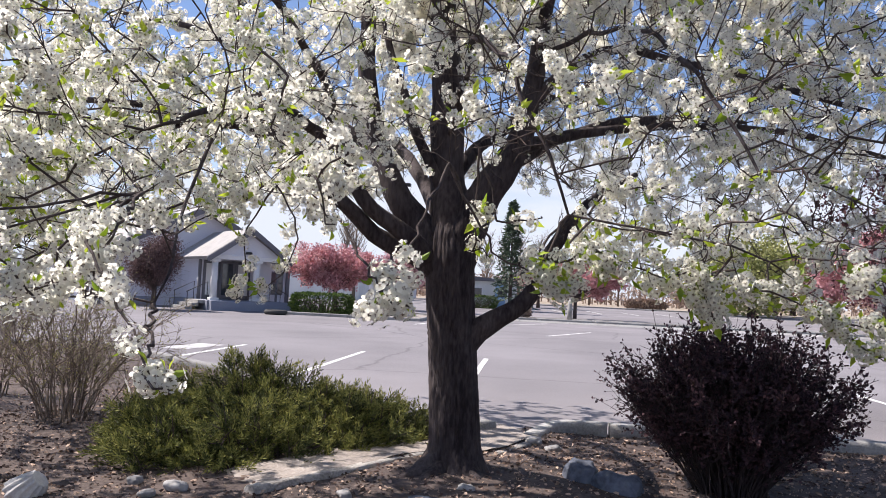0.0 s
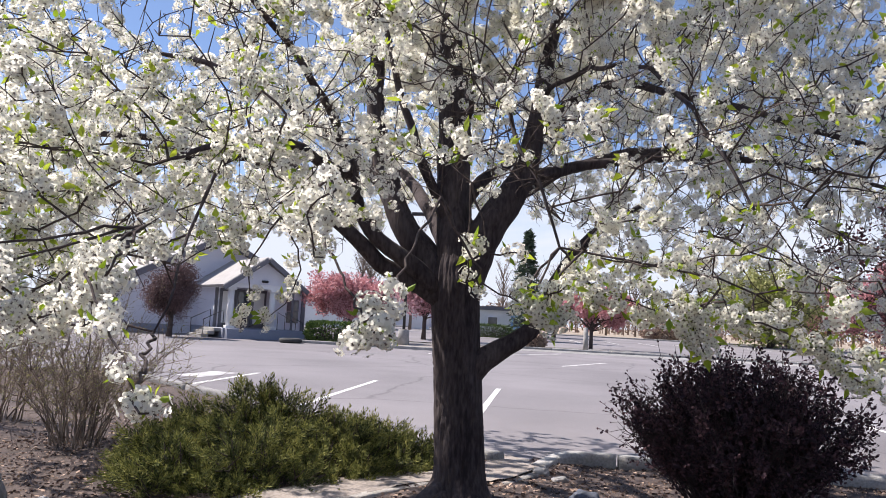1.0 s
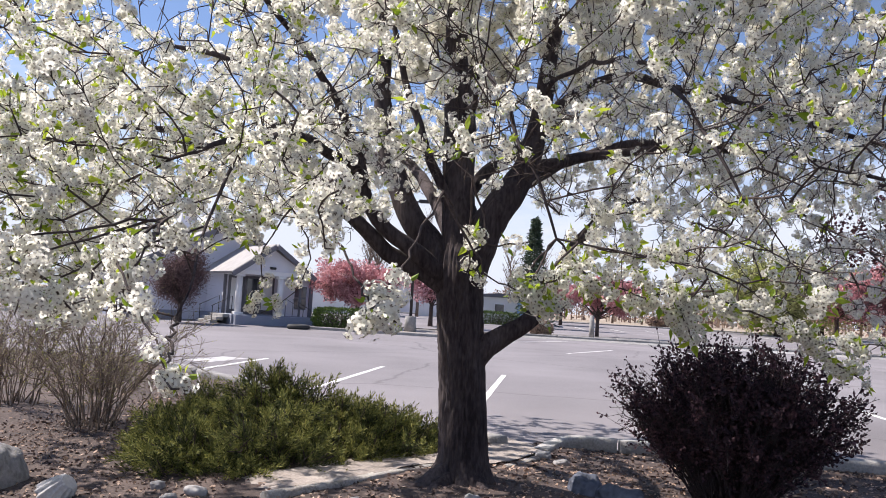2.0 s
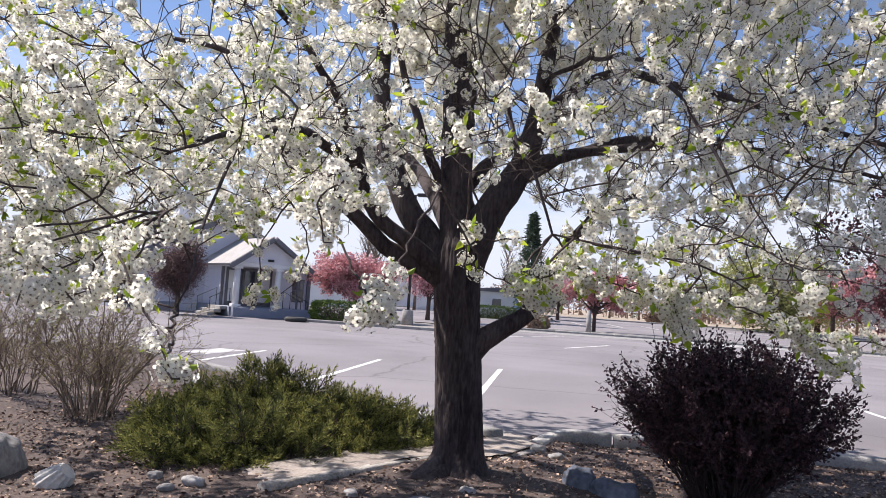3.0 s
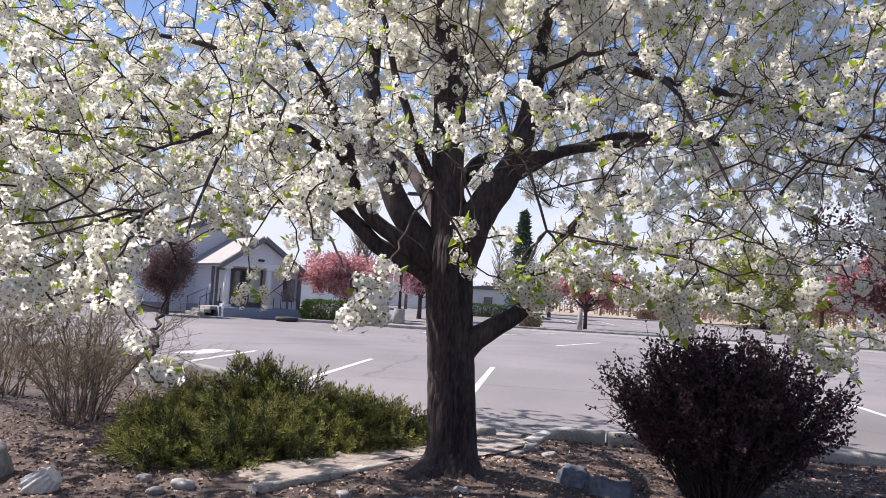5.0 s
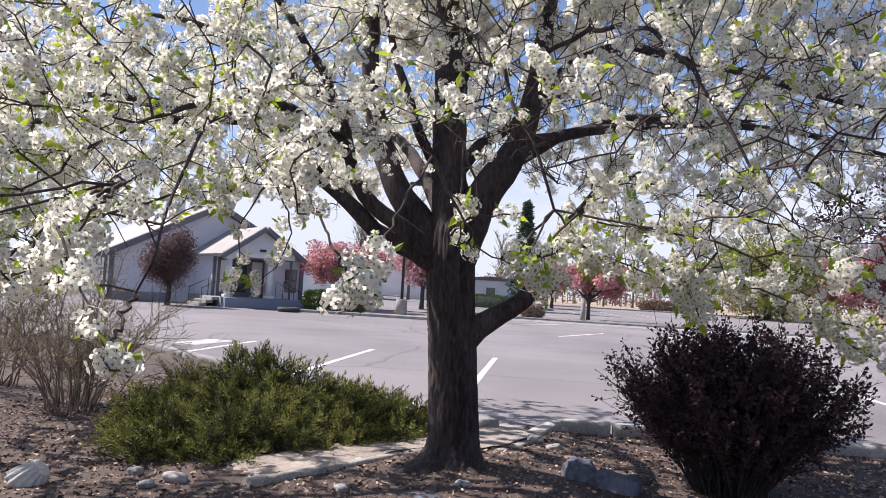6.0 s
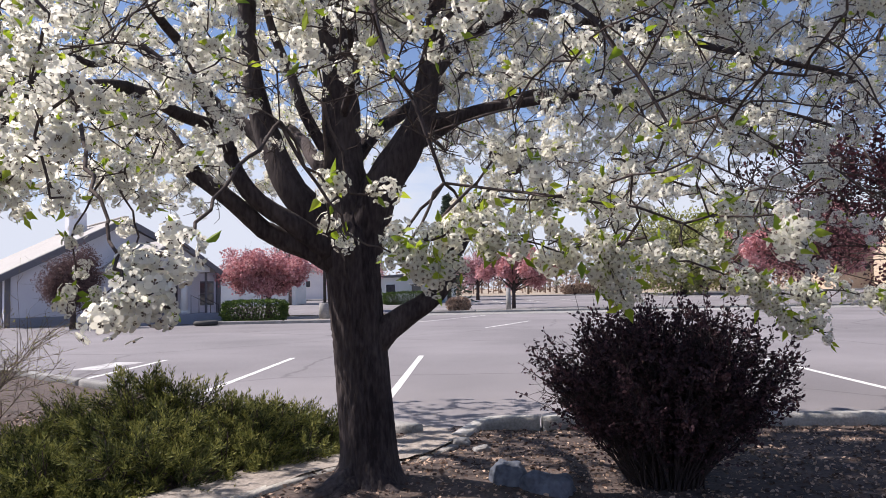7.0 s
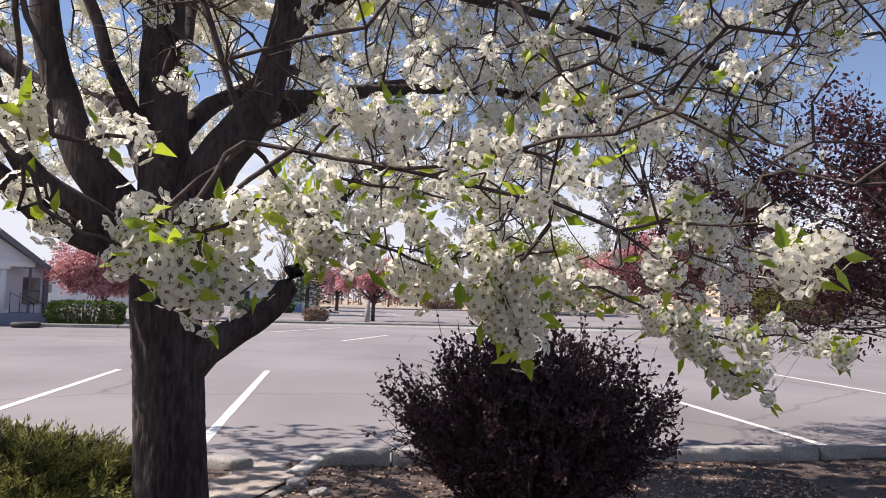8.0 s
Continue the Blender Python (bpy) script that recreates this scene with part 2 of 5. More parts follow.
def loft(points, radii, sides=10, wobble=0.0, seed=0, caps=True):
    """A tube along points, with one radius a point."""
    pts, radii = [Vector([float(a) for a in p]) for p in points], [float(a) for a in radii]
    bm, rings = bmesh.new(), []
    up = Vector((0.13, 0.31, 0.94))
    for i, p in enumerate(pts):
        d = (pts[min(i + 1, len(pts) - 1)] - pts[max(i - 1, 0)]).normalized()
        a = d.cross(up)
        a = a.normalized() if a.length > 0.2 else d.cross(Vector((1, 0, 0))).normalized()
        b = d.cross(a)
        ring = []
        for k in range(sides):
            f = 2 * math.pi * k / sides
            r = radii[i] * (1 + wobble * noise.noise(Vector((p.x * 6 + seed, p.y * 6 + k * 0.9, p.z * 5))))
            ring.append(bm.verts.new(p + r * (math.cos(f) * a + math.sin(f) * b)))
        rings.append(ring)
    for lo, hi in zip(rings, rings[1:]):
        for k in range(sides):
            bm.faces.new((lo[k], lo[(k + 1) % sides], hi[(k + 1) % sides], hi[k])).smooth = True
    if caps:
        bm.faces.new(rings[0][::-1]); bm.faces.new(rings[-1])
    bmesh.ops.recalc_face_normals(bm, faces=bm.faces[:])
    return bm


def spline(points, step=0.1):
    """Catmull-Rom through rows of numbers, in even steps."""
    p = np.asarray(points, float)
    p = np.vstack([2 * p[0] - p[1], p, 2 * p[-1] - p[-2]])
    out = []
    for i in range(1, len(p) - 2):
        n = max(2, int(np.linalg.norm(p[i + 1, :3] - p[i, :3]) / step))
        for t in np.linspace(0, 1, n, endpoint=False):
            out.append(0.5 * (2 * p[i] + (p[i + 1] - p[i - 1]) * t + (2 * p[i - 1] - 5 * p[i] + 4 * p[i + 1] - p[i + 2]) * t * t
                              + (3 * p[i] - p[i - 1] - 3 * p[i + 1] + p[i + 2]) * t ** 3))
    out.append(p[-2])
    return np.array(out)


def rotations(rng, n):
    """n random rotation matrices."""
    q = rng.normal(size=(n, 4)); q /= np.linalg.norm(q, axis=1)[:, None]
    w, x, y, z = q.T
    return np.stack([1 - 2 * (y * y + z * z), 2 * (x * y - w * z), 2 * (x * z + w * y),
                     2 * (x * y + w * z), 1 - 2 * (x * x + z * z), 2 * (y * z - w * x),
                     2 * (x * z - w * y), 2 * (y * z + w * x), 1 - 2 * (x * x + y * y)], 1).reshape(n, 3, 3)


def frames_along(d, rng):
    """Rotation matrices whose third axis is d, with a random turn."""
    d = d / np.linalg.norm(d, axis=1)[:, None]
    r = rng.normal(size=d.shape)
    a = np.cross(d, r); a /= np.linalg.norm(a, axis=1)[:, None]
    return np.stack([a, np.cross(d, a), d], 2)


def stamp(template, tris, places, turns, sizes):
    """Copies of a small template at many places, as arrays."""
    v = np.einsum("nij,vj->nvi", turns, template) * np.asarray(sizes)[:, None, None] + places[:, None, :]
    f = tris[None] + (np.arange(len(places)) * len(template))[:, None, None]
    return v.reshape(-1, 3), f.reshape(-1, 3)


def prisms(a, b, ra, rb, sides=4):
    """A thin tapered stick from each a to each b."""
    d = b - a
    d = d / np.maximum(np.linalg.norm(d, axis=1), 1e-6)[:, None]
    ref = np.where(np.abs(d[:, 2:3]) < 0.9, np.array([[0, 0, 1.0]]), np.array([[1.0, 0, 0]]))
    u = np.cross(d, ref); u /= np.linalg.norm(u, axis=1)[:, None]
    w = np.cross(d, u)
    n, rows = len(a), []
    for c, r in ((a, ra), (b, rb)):
        for k in range(sides):
            f = 2 * math.pi * k / sides
            rows.append(c + r[:, None] * (math.cos(f) * u + math.sin(f) * w))
    v = np.stack(rows, 1)
    t = []
    for k in range(sides):
        j = (k + 1) % sides
        t += [(k, j, sides + j), (k, sides + j, sides + k)]
    f = np.array(t)[None] + (np.arange(n) * 2 * sides)[:, None, None]
    return v.reshape(-1, 3), f.reshape(-1, 3)


def merge(chunks):
    """One pair of arrays from several."""
    vs, fs, base = [], [], 0
    for v, f in chunks:
        vs.append(v); fs.append(f + base); base += len(v)
    return np.concatenate(vs), np.concatenate(fs)


LEAF = np.array([(0, 0, 0), (0.28, 0.06, 0.4), (0, -0.05, 0.5), (-0.28, 0.06, 0.4), (0, 0.03, 1.0)])
SMALL = np.array([(0, 0, 0), (0.3, 0.05, 0.55), (0, 0.0, 1.0), (-0.3, 0.05, 0.55)])
SMALL_T = np.array([(0, 1, 2), (0, 2, 3)])
LEAF_T = np.array([(0, 1, 2), (0, 2, 3), (2, 1, 4), (3, 2, 4)])

# ---- ground ----
def kerb_y(x):
    """Where the planting bed meets the car park."""
    return 7.30 if x > 2.35 else 7.0 + (2.0 - x) * 0.74 if x > -6 else 12.92


def bed_z(x, y):
    mound = 0.07 * math.exp(-((x - 1.85) ** 2 + (y - 5.1) ** 2) / 1.6)
    return mound + 0.045 + 0.03 * noise.noise(Vector((x * 1.1, y * 1.1, 0))) + 0.012 * noise.noise(Vector((x * 5, y * 5, 2)))


def far_z(y):
    """The ground lifts a little far away."""
    return 0.0 if y < 44 else min(0.6, (y - 44) * 0.016)


def sheet(name, xs, ys, z, mat, label, category):
    v = [(x, y, z(x, y)) for y in ys for x in xs]
    n = len(xs)
    f = [(j * n + i, j * n + i + 1, (j + 1) * n + i + 1, (j + 1) * n + i) for j in range(len(ys) - 1) for i in range(n - 1)]
    me = bpy.data.meshes.new(name)
    me.from_pydata(v, [], f)
    me.polygons.foreach_set("use_smooth", [True] * len(f))
    return tagged(part(name, me, mat), label, category, kind="structure")


sheet("ground", [-3000, -300, -120, -60, -20, 0, 20, 60, 120, 300, 3000], [-3000, -200, -40, 0, 44, 60, 82, 120, 400, 3000],
      lambda x, y: far_z(y) - 0.06, DRY_GRASS, "dry tan grass and bare dirt reaching far off", "ground")
sheet("car_park", np.linspace(-70, 80, 31), [4.0, 12, 20, 30, 41.2], lambda x, y: 0.0 + (-0.05 if y < 5 and x > 30 else 0), ASPHALT,
      "worn light grey asphalt car park", "car park")
sheet("far_car_park", np.linspace(-30, 90, 13), [43.4, 50, 60, 74], lambda x, y: far_z(y) + 0.0, ASPHALT, "grey asphalt of a farther car park", "car park")

def bed():
    xs = np.concatenate([np.linspace(-16, -3.2, 20), np.linspace(-3, 6, 110), np.linspace(6.2, 18, 24)])
    rows, v = 130, []
    for j in range(rows):
        for x in xs:
            y = -9 + (kerb_y(x) + 9 - 0.01) * (j / (rows - 1)) ** 0.62
            v.append((x, y, bed_z(x, y)))
    n = len(xs)
    f = [(j * n + i, j * n + i + 1, (j + 1) * n + i + 1, (j + 1) * n + i) for j in range(rows - 1) for i in range(n - 1)]
    me = bpy.data.meshes.new("planting_bed")
    me.from_pydata(v, [], f)
    me.polygons.foreach_set("use_smooth", [True] * len(f))
    return tagged(part("planting_bed", me, MULCH), "brown mulch and leaf litter of the planting bed", "ground", kind="structure")


bed()

def kerb_stone(points, width, height, base, parent, name="kerb_stone", seed=0, mat=CONCRETE, rough=0.010):
    """A worn, rounded length of kerb along points, its section swept."""
    pts = spline(points, 0.16)
    section = [(-0.5, 0), (-0.5, 0.84), (-0.46, 0.95), (-0.36, 1.0), (0.34, 1.0), (0.45, 0.95), (0.5, 0.82), (0.5, 0)]
    bm, rings = bmesh.new(), []
    for i, p in enumerate(pts):
        d = pts[min(i + 1, len(pts) - 1)] - pts[max(i - 1, 0)]
        side = np.array([d[1], -d[0]]) / np.hypot(d[0], d[1])
        h = p[2] if len(p) > 2 else height
        ring = []
        for s, q in section:
            jit = rough * noise.noise(Vector((p[0] * 7 + seed, p[1] * 7, s * 4 + q * 3)))
            ring.append(bm.verts.new((p[0] + side[0] * (s * width + jit), p[1] + side[1] * (s * width + jit), base + q * (h - base) + jit * (q > 0.5))))
        rings.append(ring)
    for a, b in zip(rings, rings[1:]):
        for k in range(len(section)):
            j = (k + 1) % len(section)
            bm.faces.new((a[k], a[j], b[j], b[k])).smooth = True
    bm.faces.new(rings[0]); bm.faces.new(rings[-1][::-1])
    bmesh.ops.recalc_face_normals(bm, faces=bm.faces[:])
    return part(name, bm, mat, parent)


kerb = thing("kerb", "worn grey concrete kerb between the bed and the car park", "kerb", kind="structure")
joints = [3.2, 7.17, 11.15, 15.1]
kerb_stone([(2.42, 6.72, 0.09), (2.5, 6.95, 0.105), (2.62, 7.14, 0.135), (2.8, 7.23, 0.155), (3.0, 7.24, 0.155), (3.185, 7.24, 0.155)], 0.17, 0.15, -0.08, kerb, seed=1)
for i, (a, b) in enumerate(zip(joints, joints[1:])):
    kerb_stone([(a + 0.012, 7.24, 0.155), ((a + b) / 2, 7.24, 0.152), (b - 0.012, 7.24, 0.155)], 0.17, 0.15, -0.08, kerb, seed=5 + i)
left_run = [(2.04, 6.98), (1.05, 7.72), (-1.2, 9.4), (-3.4, 11.0), (-5.8, 12.8)]
for i, (a, b) in enumerate(zip(left_run, left_run[1:])):
    d = Vector((b[0] - a[0], b[1] - a[1])).normalized() * 0.012
    kerb_stone([(a[0] + d.x, a[1] + d.y, 0.13), ((a[0] + b[0]) / 2, (a[1] + b[1]) / 2, 0.13), (b[0] - d.x, b[1] - d.y, 0.13)], 0.17, 0.13, -0.08, kerb, seed=20 + i)
edging = thing("garden_edging", "half-buried weathered concrete edging round the tree", "edging", kind="structure")
run = [(0.65, 4.2, 0.115), (1.59, 5.52, 0.125), (2.09, 5.68, 0.10), (2.4, 6.4, 0.07)]
for i in range(0, len(run) - 1):
    a, b = np.array(run[i]), np.array(run[i + 1])
    e = (b - a) / np.linalg.norm(b - a) * 0.008
    kerb_stone([a + e, (a + b) / 2, b - e], 0.10, 0.115, -0.06, edging, "edging_stone", seed=40 + i, mat=OLD_CONCRETE, rough=0.022)
apron = []
for j in range(26):
    for i in range(9):
        t, s = j / 25, i / 8
        p = spline([(0.6, 4.2), (1.12, 4.86), (1.55, 5.5), (1.8, 5.64), (2.05, 5.75), (2.38, 6.5), (2.5, 7.1)], 0.05)
        q = p[int(t * (len(p) - 1))]
        apron.append((q[0] - s * 0.5, q[1] + s * 0.4, bed_z(q[0] - s * 0.5, q[1] + s * 0.4) - 0.02 + 0.042 * min(1, 9 * min(t, 1 - t, 1 - s + 0.02)) + 0.012 * noise.noise(Vector((j * 0.9, i * 0.9, 4)))))
me = bpy.data.meshes.new("bare_soil")
me.from_pydata(apron, [], [(j * 9 + i, j * 9 + i + 1, j * 9 + i + 10, j * 9 + i + 9) for j in range(25) for i in range(8)])
tagged(part("bare_soil", me, PALE_SOIL), "strip of pale dusty soil beside the edging", "soil", kind="structure")

# painted stripes of the car park
def stripe(x0, y0, x1, y1, width=0.1, z=0.004, label="white painted parking line, slightly worn", mat=PAINT):
    d = Vector((x1 - x0, y1 - y0)); n = Vector((-d.y, d.x)).normalized() * width / 2
    bm = bmesh.new()
    steps = max(2, int(d.length / 0.25))
    prev = None
    for i in range(steps + 1):
        t = i / steps
        jit = 1 + 0.12 * noise.noise(Vector((x0 * 3 + t * 9, y0, 1)))
        a, b = bm.verts.new((x0 + d.x * t + n.x * jit, y0 + d.y * t + n.y * jit, far_z(y0 + d.y * t) + z)), bm.verts.new((x0 + d.x * t - n.x * jit, y0 + d.y * t - n.y * jit, far_z(y0 + d.y * t) + z))
        if prev:
            bm.faces.new((prev[0], prev[1], b, a))
        prev = (a, b)
    return tagged(part("parking_line", bm, mat), label, "road marking", "parking lines", "structure")


for x, y0, y1 in ((1.46, 8.0, 15.3), (-1.26, 9.9, 15.3), (7.85, 7.6, 13.4), (12.28, 7.6, 16.8), (-4.0, 12.0, 15.3), (16.6, 7.6, 14.5)):
    stripe(x, y0, x, y1, 0.11)
for x0, y0, x1, y1 in ((3.0, 25.5, 4.9, 30.0), (0.2, 31.0, 3.2, 37.0), (-2.4, 29, -1.6, 34), (7.5, 30, 10.5, 37), (30, 26, 34, 34), (22, 20, 27, 28)):
    stripe(x0, y0, x1, y1, 0.12)
stripe(-4.82, 13.5, -4.62, 14.95, 0.62, label="broad patch of faded white road paint", mat=FADED_PAINT)
for i in range(9):
    stripe(2 + i * 3.0, 56 + i * 0.6, 1.2 + i * 3.0, 61 + i * 0.6, 0.14, 0.02)

# ---- the flowering pear ----
pear = thing("pear_tree", "white-flowering pear tree with dark furrowed bark and fresh green leaves", "tree", pose(0, 0, 0))

def trunk_mesh():
    """Furrowed trunk with a root flare, widening again below the fork."""
    axis = spline([(1.90, 5.1, -0.12, 0.25), (1.885, 5.1, 0.06, 0.215), (1.87, 5.1, 0.22, 0.186), (1.84, 5.1, 0.6, 0.172), (1.805, 5.1, 1.02, 0.168),
                   (1.785, 5.1, 1.3, 0.166), (1.77, 5.1, 1.5, 0.168), (1.755, 5.1, 1.66, 0.178), (1.745, 5.12, 1.82, 0.165), (1.735, 5.14, 1.98, 0.11)], 0.02)
    sides = 116
    bm, rings = bmesh.new(), []
    for p in axis:
        ring = []
        for k in range(sides):
            f = 2 * math.pi * k / sides
            flare = max(0.0, 0.32 - p[2]) ** 2 * (0.5 + 1.5 * max(0, math.cos(f - 3.6)) ** 3 + 0.9 * max(0, math.cos(3 * f - 2.6)) + 0.6 * max(0, math.cos(5 * f + 1)))
            wave = noise.noise(Vector((math.cos(f) * 16.0, math.sin(f) * 12.0, p[2] * 5.0 + 0.5 * math.sin(p[2] * 9 + f * 3))))
            ridge = 0.013 * (1 - 2.4 * abs(wave)) + 0.003 * noise.noise(Vector((math.cos(f) * 24, math.sin(f) * 24, p[2] * 16)))
            lump = 0.012 * noise.noise(Vector((math.cos(f) * 1.4, math.sin(f) * 1.4, p[2] * 1.8)))
            r = p[3] * (1 + 0.04 * math.cos(2 * f + 1)) + flare + ridge + lump
            ring.append(bm.verts.new((p[0] + r * math.cos(f), p[1] + r * math.sin(f), p[2])))
        rings.append(ring)
    for lo, hi in zip(rings, rings[1:]):
        for k in range(sides):
            bm.faces.new((lo[k], lo[(k + 1) % sides], hi[(k + 1) % sides], hi[k])).smooth = True
    bm.faces.new(rings[-1])
    return bm


part("trunk", trunk_mesh(), BARK, pear, "dark furrowed trunk with a flared root collar")

for i, (line, r0) in enumerate((([(1.80, 5.04, 0.20), (1.66, 4.9, 0.12), (1.5, 4.76, 0.06), (1.32, 4.66, 0.0), (1.2, 4.6, -0.05)], 0.085),
                                ([(1.80, 5.0, 0.17), (1.70, 4.8, 0.08), (1.66, 4.62, 0.03), (1.55, 4.45, -0.04)], 0.075),
                                ([(1.95, 5.02, 0.16), (2.06, 4.86, 0.07), (2.2, 4.74, -0.02)], 0.07))):
    pts = spline(line, 0.06)
    part("root", loft(pts, np.linspace(r0, 0.03, len(pts)), 12, 0.35, 60 + i), BARK, pear, "bare surface root at the foot of the trunk")

LIMB_ROWS = {}
LIMB_ROWS["leader"] = [(1.75, 5.12, 1.5, 0.15), (1.73, 5.15, 1.96, 0.15), (1.71, 5.2, 2.31, 0.138), (1.68, 5.2, 2.72, 0.125), (1.65, 5.2, 3.12, 0.112), (1.62, 5.2, 3.5, 0.10), (1.63, 5.2, 4.1, 0.078), (1.7, 5.2, 4.8, 0.05), (1.65, 5.25, 5.6, 0.028)]
LIMB_ROWS["left low"] = [(1.72, 5.1, 1.55, 0.10), (1.52, 5.04, 1.67, 0.086), (1.32, 4.98, 1.735, 0.072), (1.19, 4.93, 1.80, 0.062), (1.09, 4.86, 1.92, 0.057), (0.95, 4.8, 2.04, 0.052), (0.8, 4.78, 2.17, 0.046), (0.65, 4.75, 2.31, 0.04), (0.45, 4.6, 2.44, 0.034), (0.2, 4.3, 2.5, 0.028), (-0.15, 3.9, 2.5, 0.021), (-0.5, 3.5, 2.4, 0.013)]
LIMB_ROWS["left mid"] = [(1.62, 5.04, 1.66, 0.09), (1.44, 4.94, 1.80, 0.07), (1.27, 4.86, 1.91, 0.06), (1.14, 4.81, 2.04, 0.056), (1.07, 4.8, 2.19, 0.052), (1.03, 4.75, 2.36, 0.046), (0.98, 4.6, 2.6, 0.038), (0.92, 4.2, 2.85, 0.028), (0.85, 3.5, 3.05, 0.018), (0.8, 2.8, 3.1, 0.01)]
LIMB_ROWS["left high"] = [(1.70, 5.1, 1.58, 0.14), (1.51, 5.1, 1.89, 0.115), (1.36, 5.13, 2.08, 0.105), (1.23, 5.16, 2.31, 0.097), (1.13, 5.2, 2.53, 0.09), (1.07, 5.2, 2.8, 0.082), (1.03, 5.2, 3.15, 0.07), (0.98, 5.2, 3.7, 0.05), (0.85, 5.15, 4.3, 0.03), (0.7, 5.1, 4.9, 0.015)]
LIMB_ROWS["left outer"] = [(1.2, 5.17, 2.36, 0.06), (1.03, 5.25, 2.52, 0.055), (0.88, 5.3, 2.66, 0.05), (0.51, 5.35, 2.95, 0.044), (0.04, 5.35, 3.28, 0.036), (-0.5, 5.3, 3.5, 0.026), (-1.1, 5.2, 3.6, 0.015)]
LIMB_ROWS["left far"] = [(0.8, 4.78, 2.17, 0.05), (0.5, 5.0, 2.5, 0.046), (0.2, 5.0, 2.62, 0.042), (-0.15, 4.9, 2.6, 0.036), (-0.7, 4.6, 2.5, 0.028), (-1.4, 4.3, 2.4, 0.02), (-2.2, 4.1, 2.3, 0.012)]
LIMB_ROWS["left forward"] = [(1.04, 4.78, 2.3, 0.045), (0.98, 4.3, 2.42, 0.038), (0.96, 3.6, 2.38, 0.031), (1.02, 2.9, 2.2, 0.025), (1.06, 2.6, 2.1, 0.018), (1.02, 2.4, 2.03, 0.011), (1.0, 2.25, 1.97, 0.006)]
LIMB_ROWS["right"] = [(1.80, 5.1, 1.62, 0.16), (1.89, 5.1, 1.9, 0.148), (1.98, 5.1, 2.1, 0.135), (2.10, 5.12, 2.30, 0.115), (2.22, 5.15, 2.51, 0.098), (2.30, 5.15, 2.75, 0.085), (2.34, 5.15, 3.0, 0.075), (2.38, 5.15, 3.36, 0.062), (2.45, 5.15, 3.8, 0.045), (2.6, 5.1, 4.5, 0.03), (2.7, 5.1, 5.2, 0.018)]
LIMB_ROWS["right back"] = [(2.15, 5.2, 2.38, 0.06), (2.36, 5.5, 2.58, 0.056), (2.61, 5.75, 2.76, 0.05), (3.09, 6.05, 2.95, 0.042), (3.7, 6.5, 3.1, 0.03), (4.4, 7.0, 3.2, 0.018)]
LIMB_ROWS["low right"] = [(1.88, 5.1, 1.00, 0.105), (2.0, 5.1, 1.125, 0.092), (2.11, 5.1, 1.21, 0.082), (2.22, 5.1, 1.27, 0.074), (2.325, 5.12, 1.365, 0.066), (2.40, 5.15, 1.50, 0.062), (2.46, 5.2, 1.67, 0.058), (2.55, 5.25, 1.82, 0.054), (2.63, 5.3, 1.95, 0.049), (2.73, 5.36, 2.06, 0.040), (2.9, 5.5, 2.24, 0.028), (3.2, 5.8, 2.45, 0.018)]
LIMB_ROWS["right arch"] = [(2.33, 5.15, 2.86, 0.05), (2.54, 5.15, 3.10, 0.042), (2.78, 5.05, 3.19, 0.036), (3.02, 4.95, 3.2, 0.032), (3.23, 4.75, 3.07, 0.028), (3.59, 4.55, 2.92, 0.023), (4.01, 4.15, 2.65, 0.018), (4.5, 3.9, 2.4, 0.012)]
LIMB_ROWS["right long"] = [(2.24, 5.2, 2.55, 0.05), (2.8, 5.5, 2.72, 0.04), (3.4, 5.6, 2.82, 0.032), (4.1, 5.6, 2.8, 0.026), (4.8, 5.5, 2.65, 0.018), (5.3, 5.4, 2.45, 0.01)]
LIMB_ROWS["left inner"] = [(1.70, 5.15, 2.1, 0.05), (1.60, 5.06, 2.34, 0.042), (1.48, 5.0, 2.58, 0.038), (1.38, 5.0, 2.83, 0.034), (1.32, 5.0, 3.0, 0.031), (1.2, 4.95, 3.4, 0.024), (1.05, 4.9, 3.9, 0.014)]
LIMB_ROWS["near right"] = [(2.36, 5.1, 3.15, 0.018), (2.62, 4.5, 3.15, 0.016), (2.9, 3.9, 2.95, 0.013), (3.1, 3.4, 2.6, 0.012), (3.2, 3.1, 2.25, 0.009), (3.35, 2.9, 1.9, 0.005)]
LIMB_ROWS["near middle"] = [(1.72, 5.1, 2.6, 0.028), (1.86, 4.5, 2.8, 0.021), (2.0, 3.7, 2.8, 0.016), (2.15, 3.0, 2.55, 0.011), (2.3, 2.5, 2.15, 0.008), (2.5, 2.4, 1.7, 0.005)]
LIMB_ROWS["near left"] = [(1.05, 4.5, 2.42, 0.024), (1.15, 3.8, 2.45, 0.018), (1.2, 3.0, 2.3, 0.013), (1.2, 2.4, 2.05, 0.009), (1.2, 2.1, 1.75, 0.006), (1.24, 1.9, 1.5, 0.0045), (1.3, 1.75, 1.33, 0.003)]
LIMB_ROWS["back left"] = [(1.70, 5.18, 1.9, 0.07), (1.3, 5.9, 2.5, 0.055), (0.9, 6.6, 2.9, 0.042), (0.3, 7.4, 3.1, 0.028), (-0.3, 8.1, 3.1, 0.016)]
LIMB_ROWS["back right"] = [(1.72, 5.22, 2.25, 0.06), (1.88, 5.5, 2.55, 0.055), (2.2, 6.2, 3.0, 0.045), (2.6, 7.2, 3.5, 0.03), (3.0, 8.2, 3.7, 0.018)]
LIMB_ROWS["back"] = [(1.75, 5.25, 2.8, 0.06), (1.6, 6.2, 3.6, 0.045), (1.4, 7.3, 4.2, 0.028), (1.2, 8.2, 4.4, 0.016)]
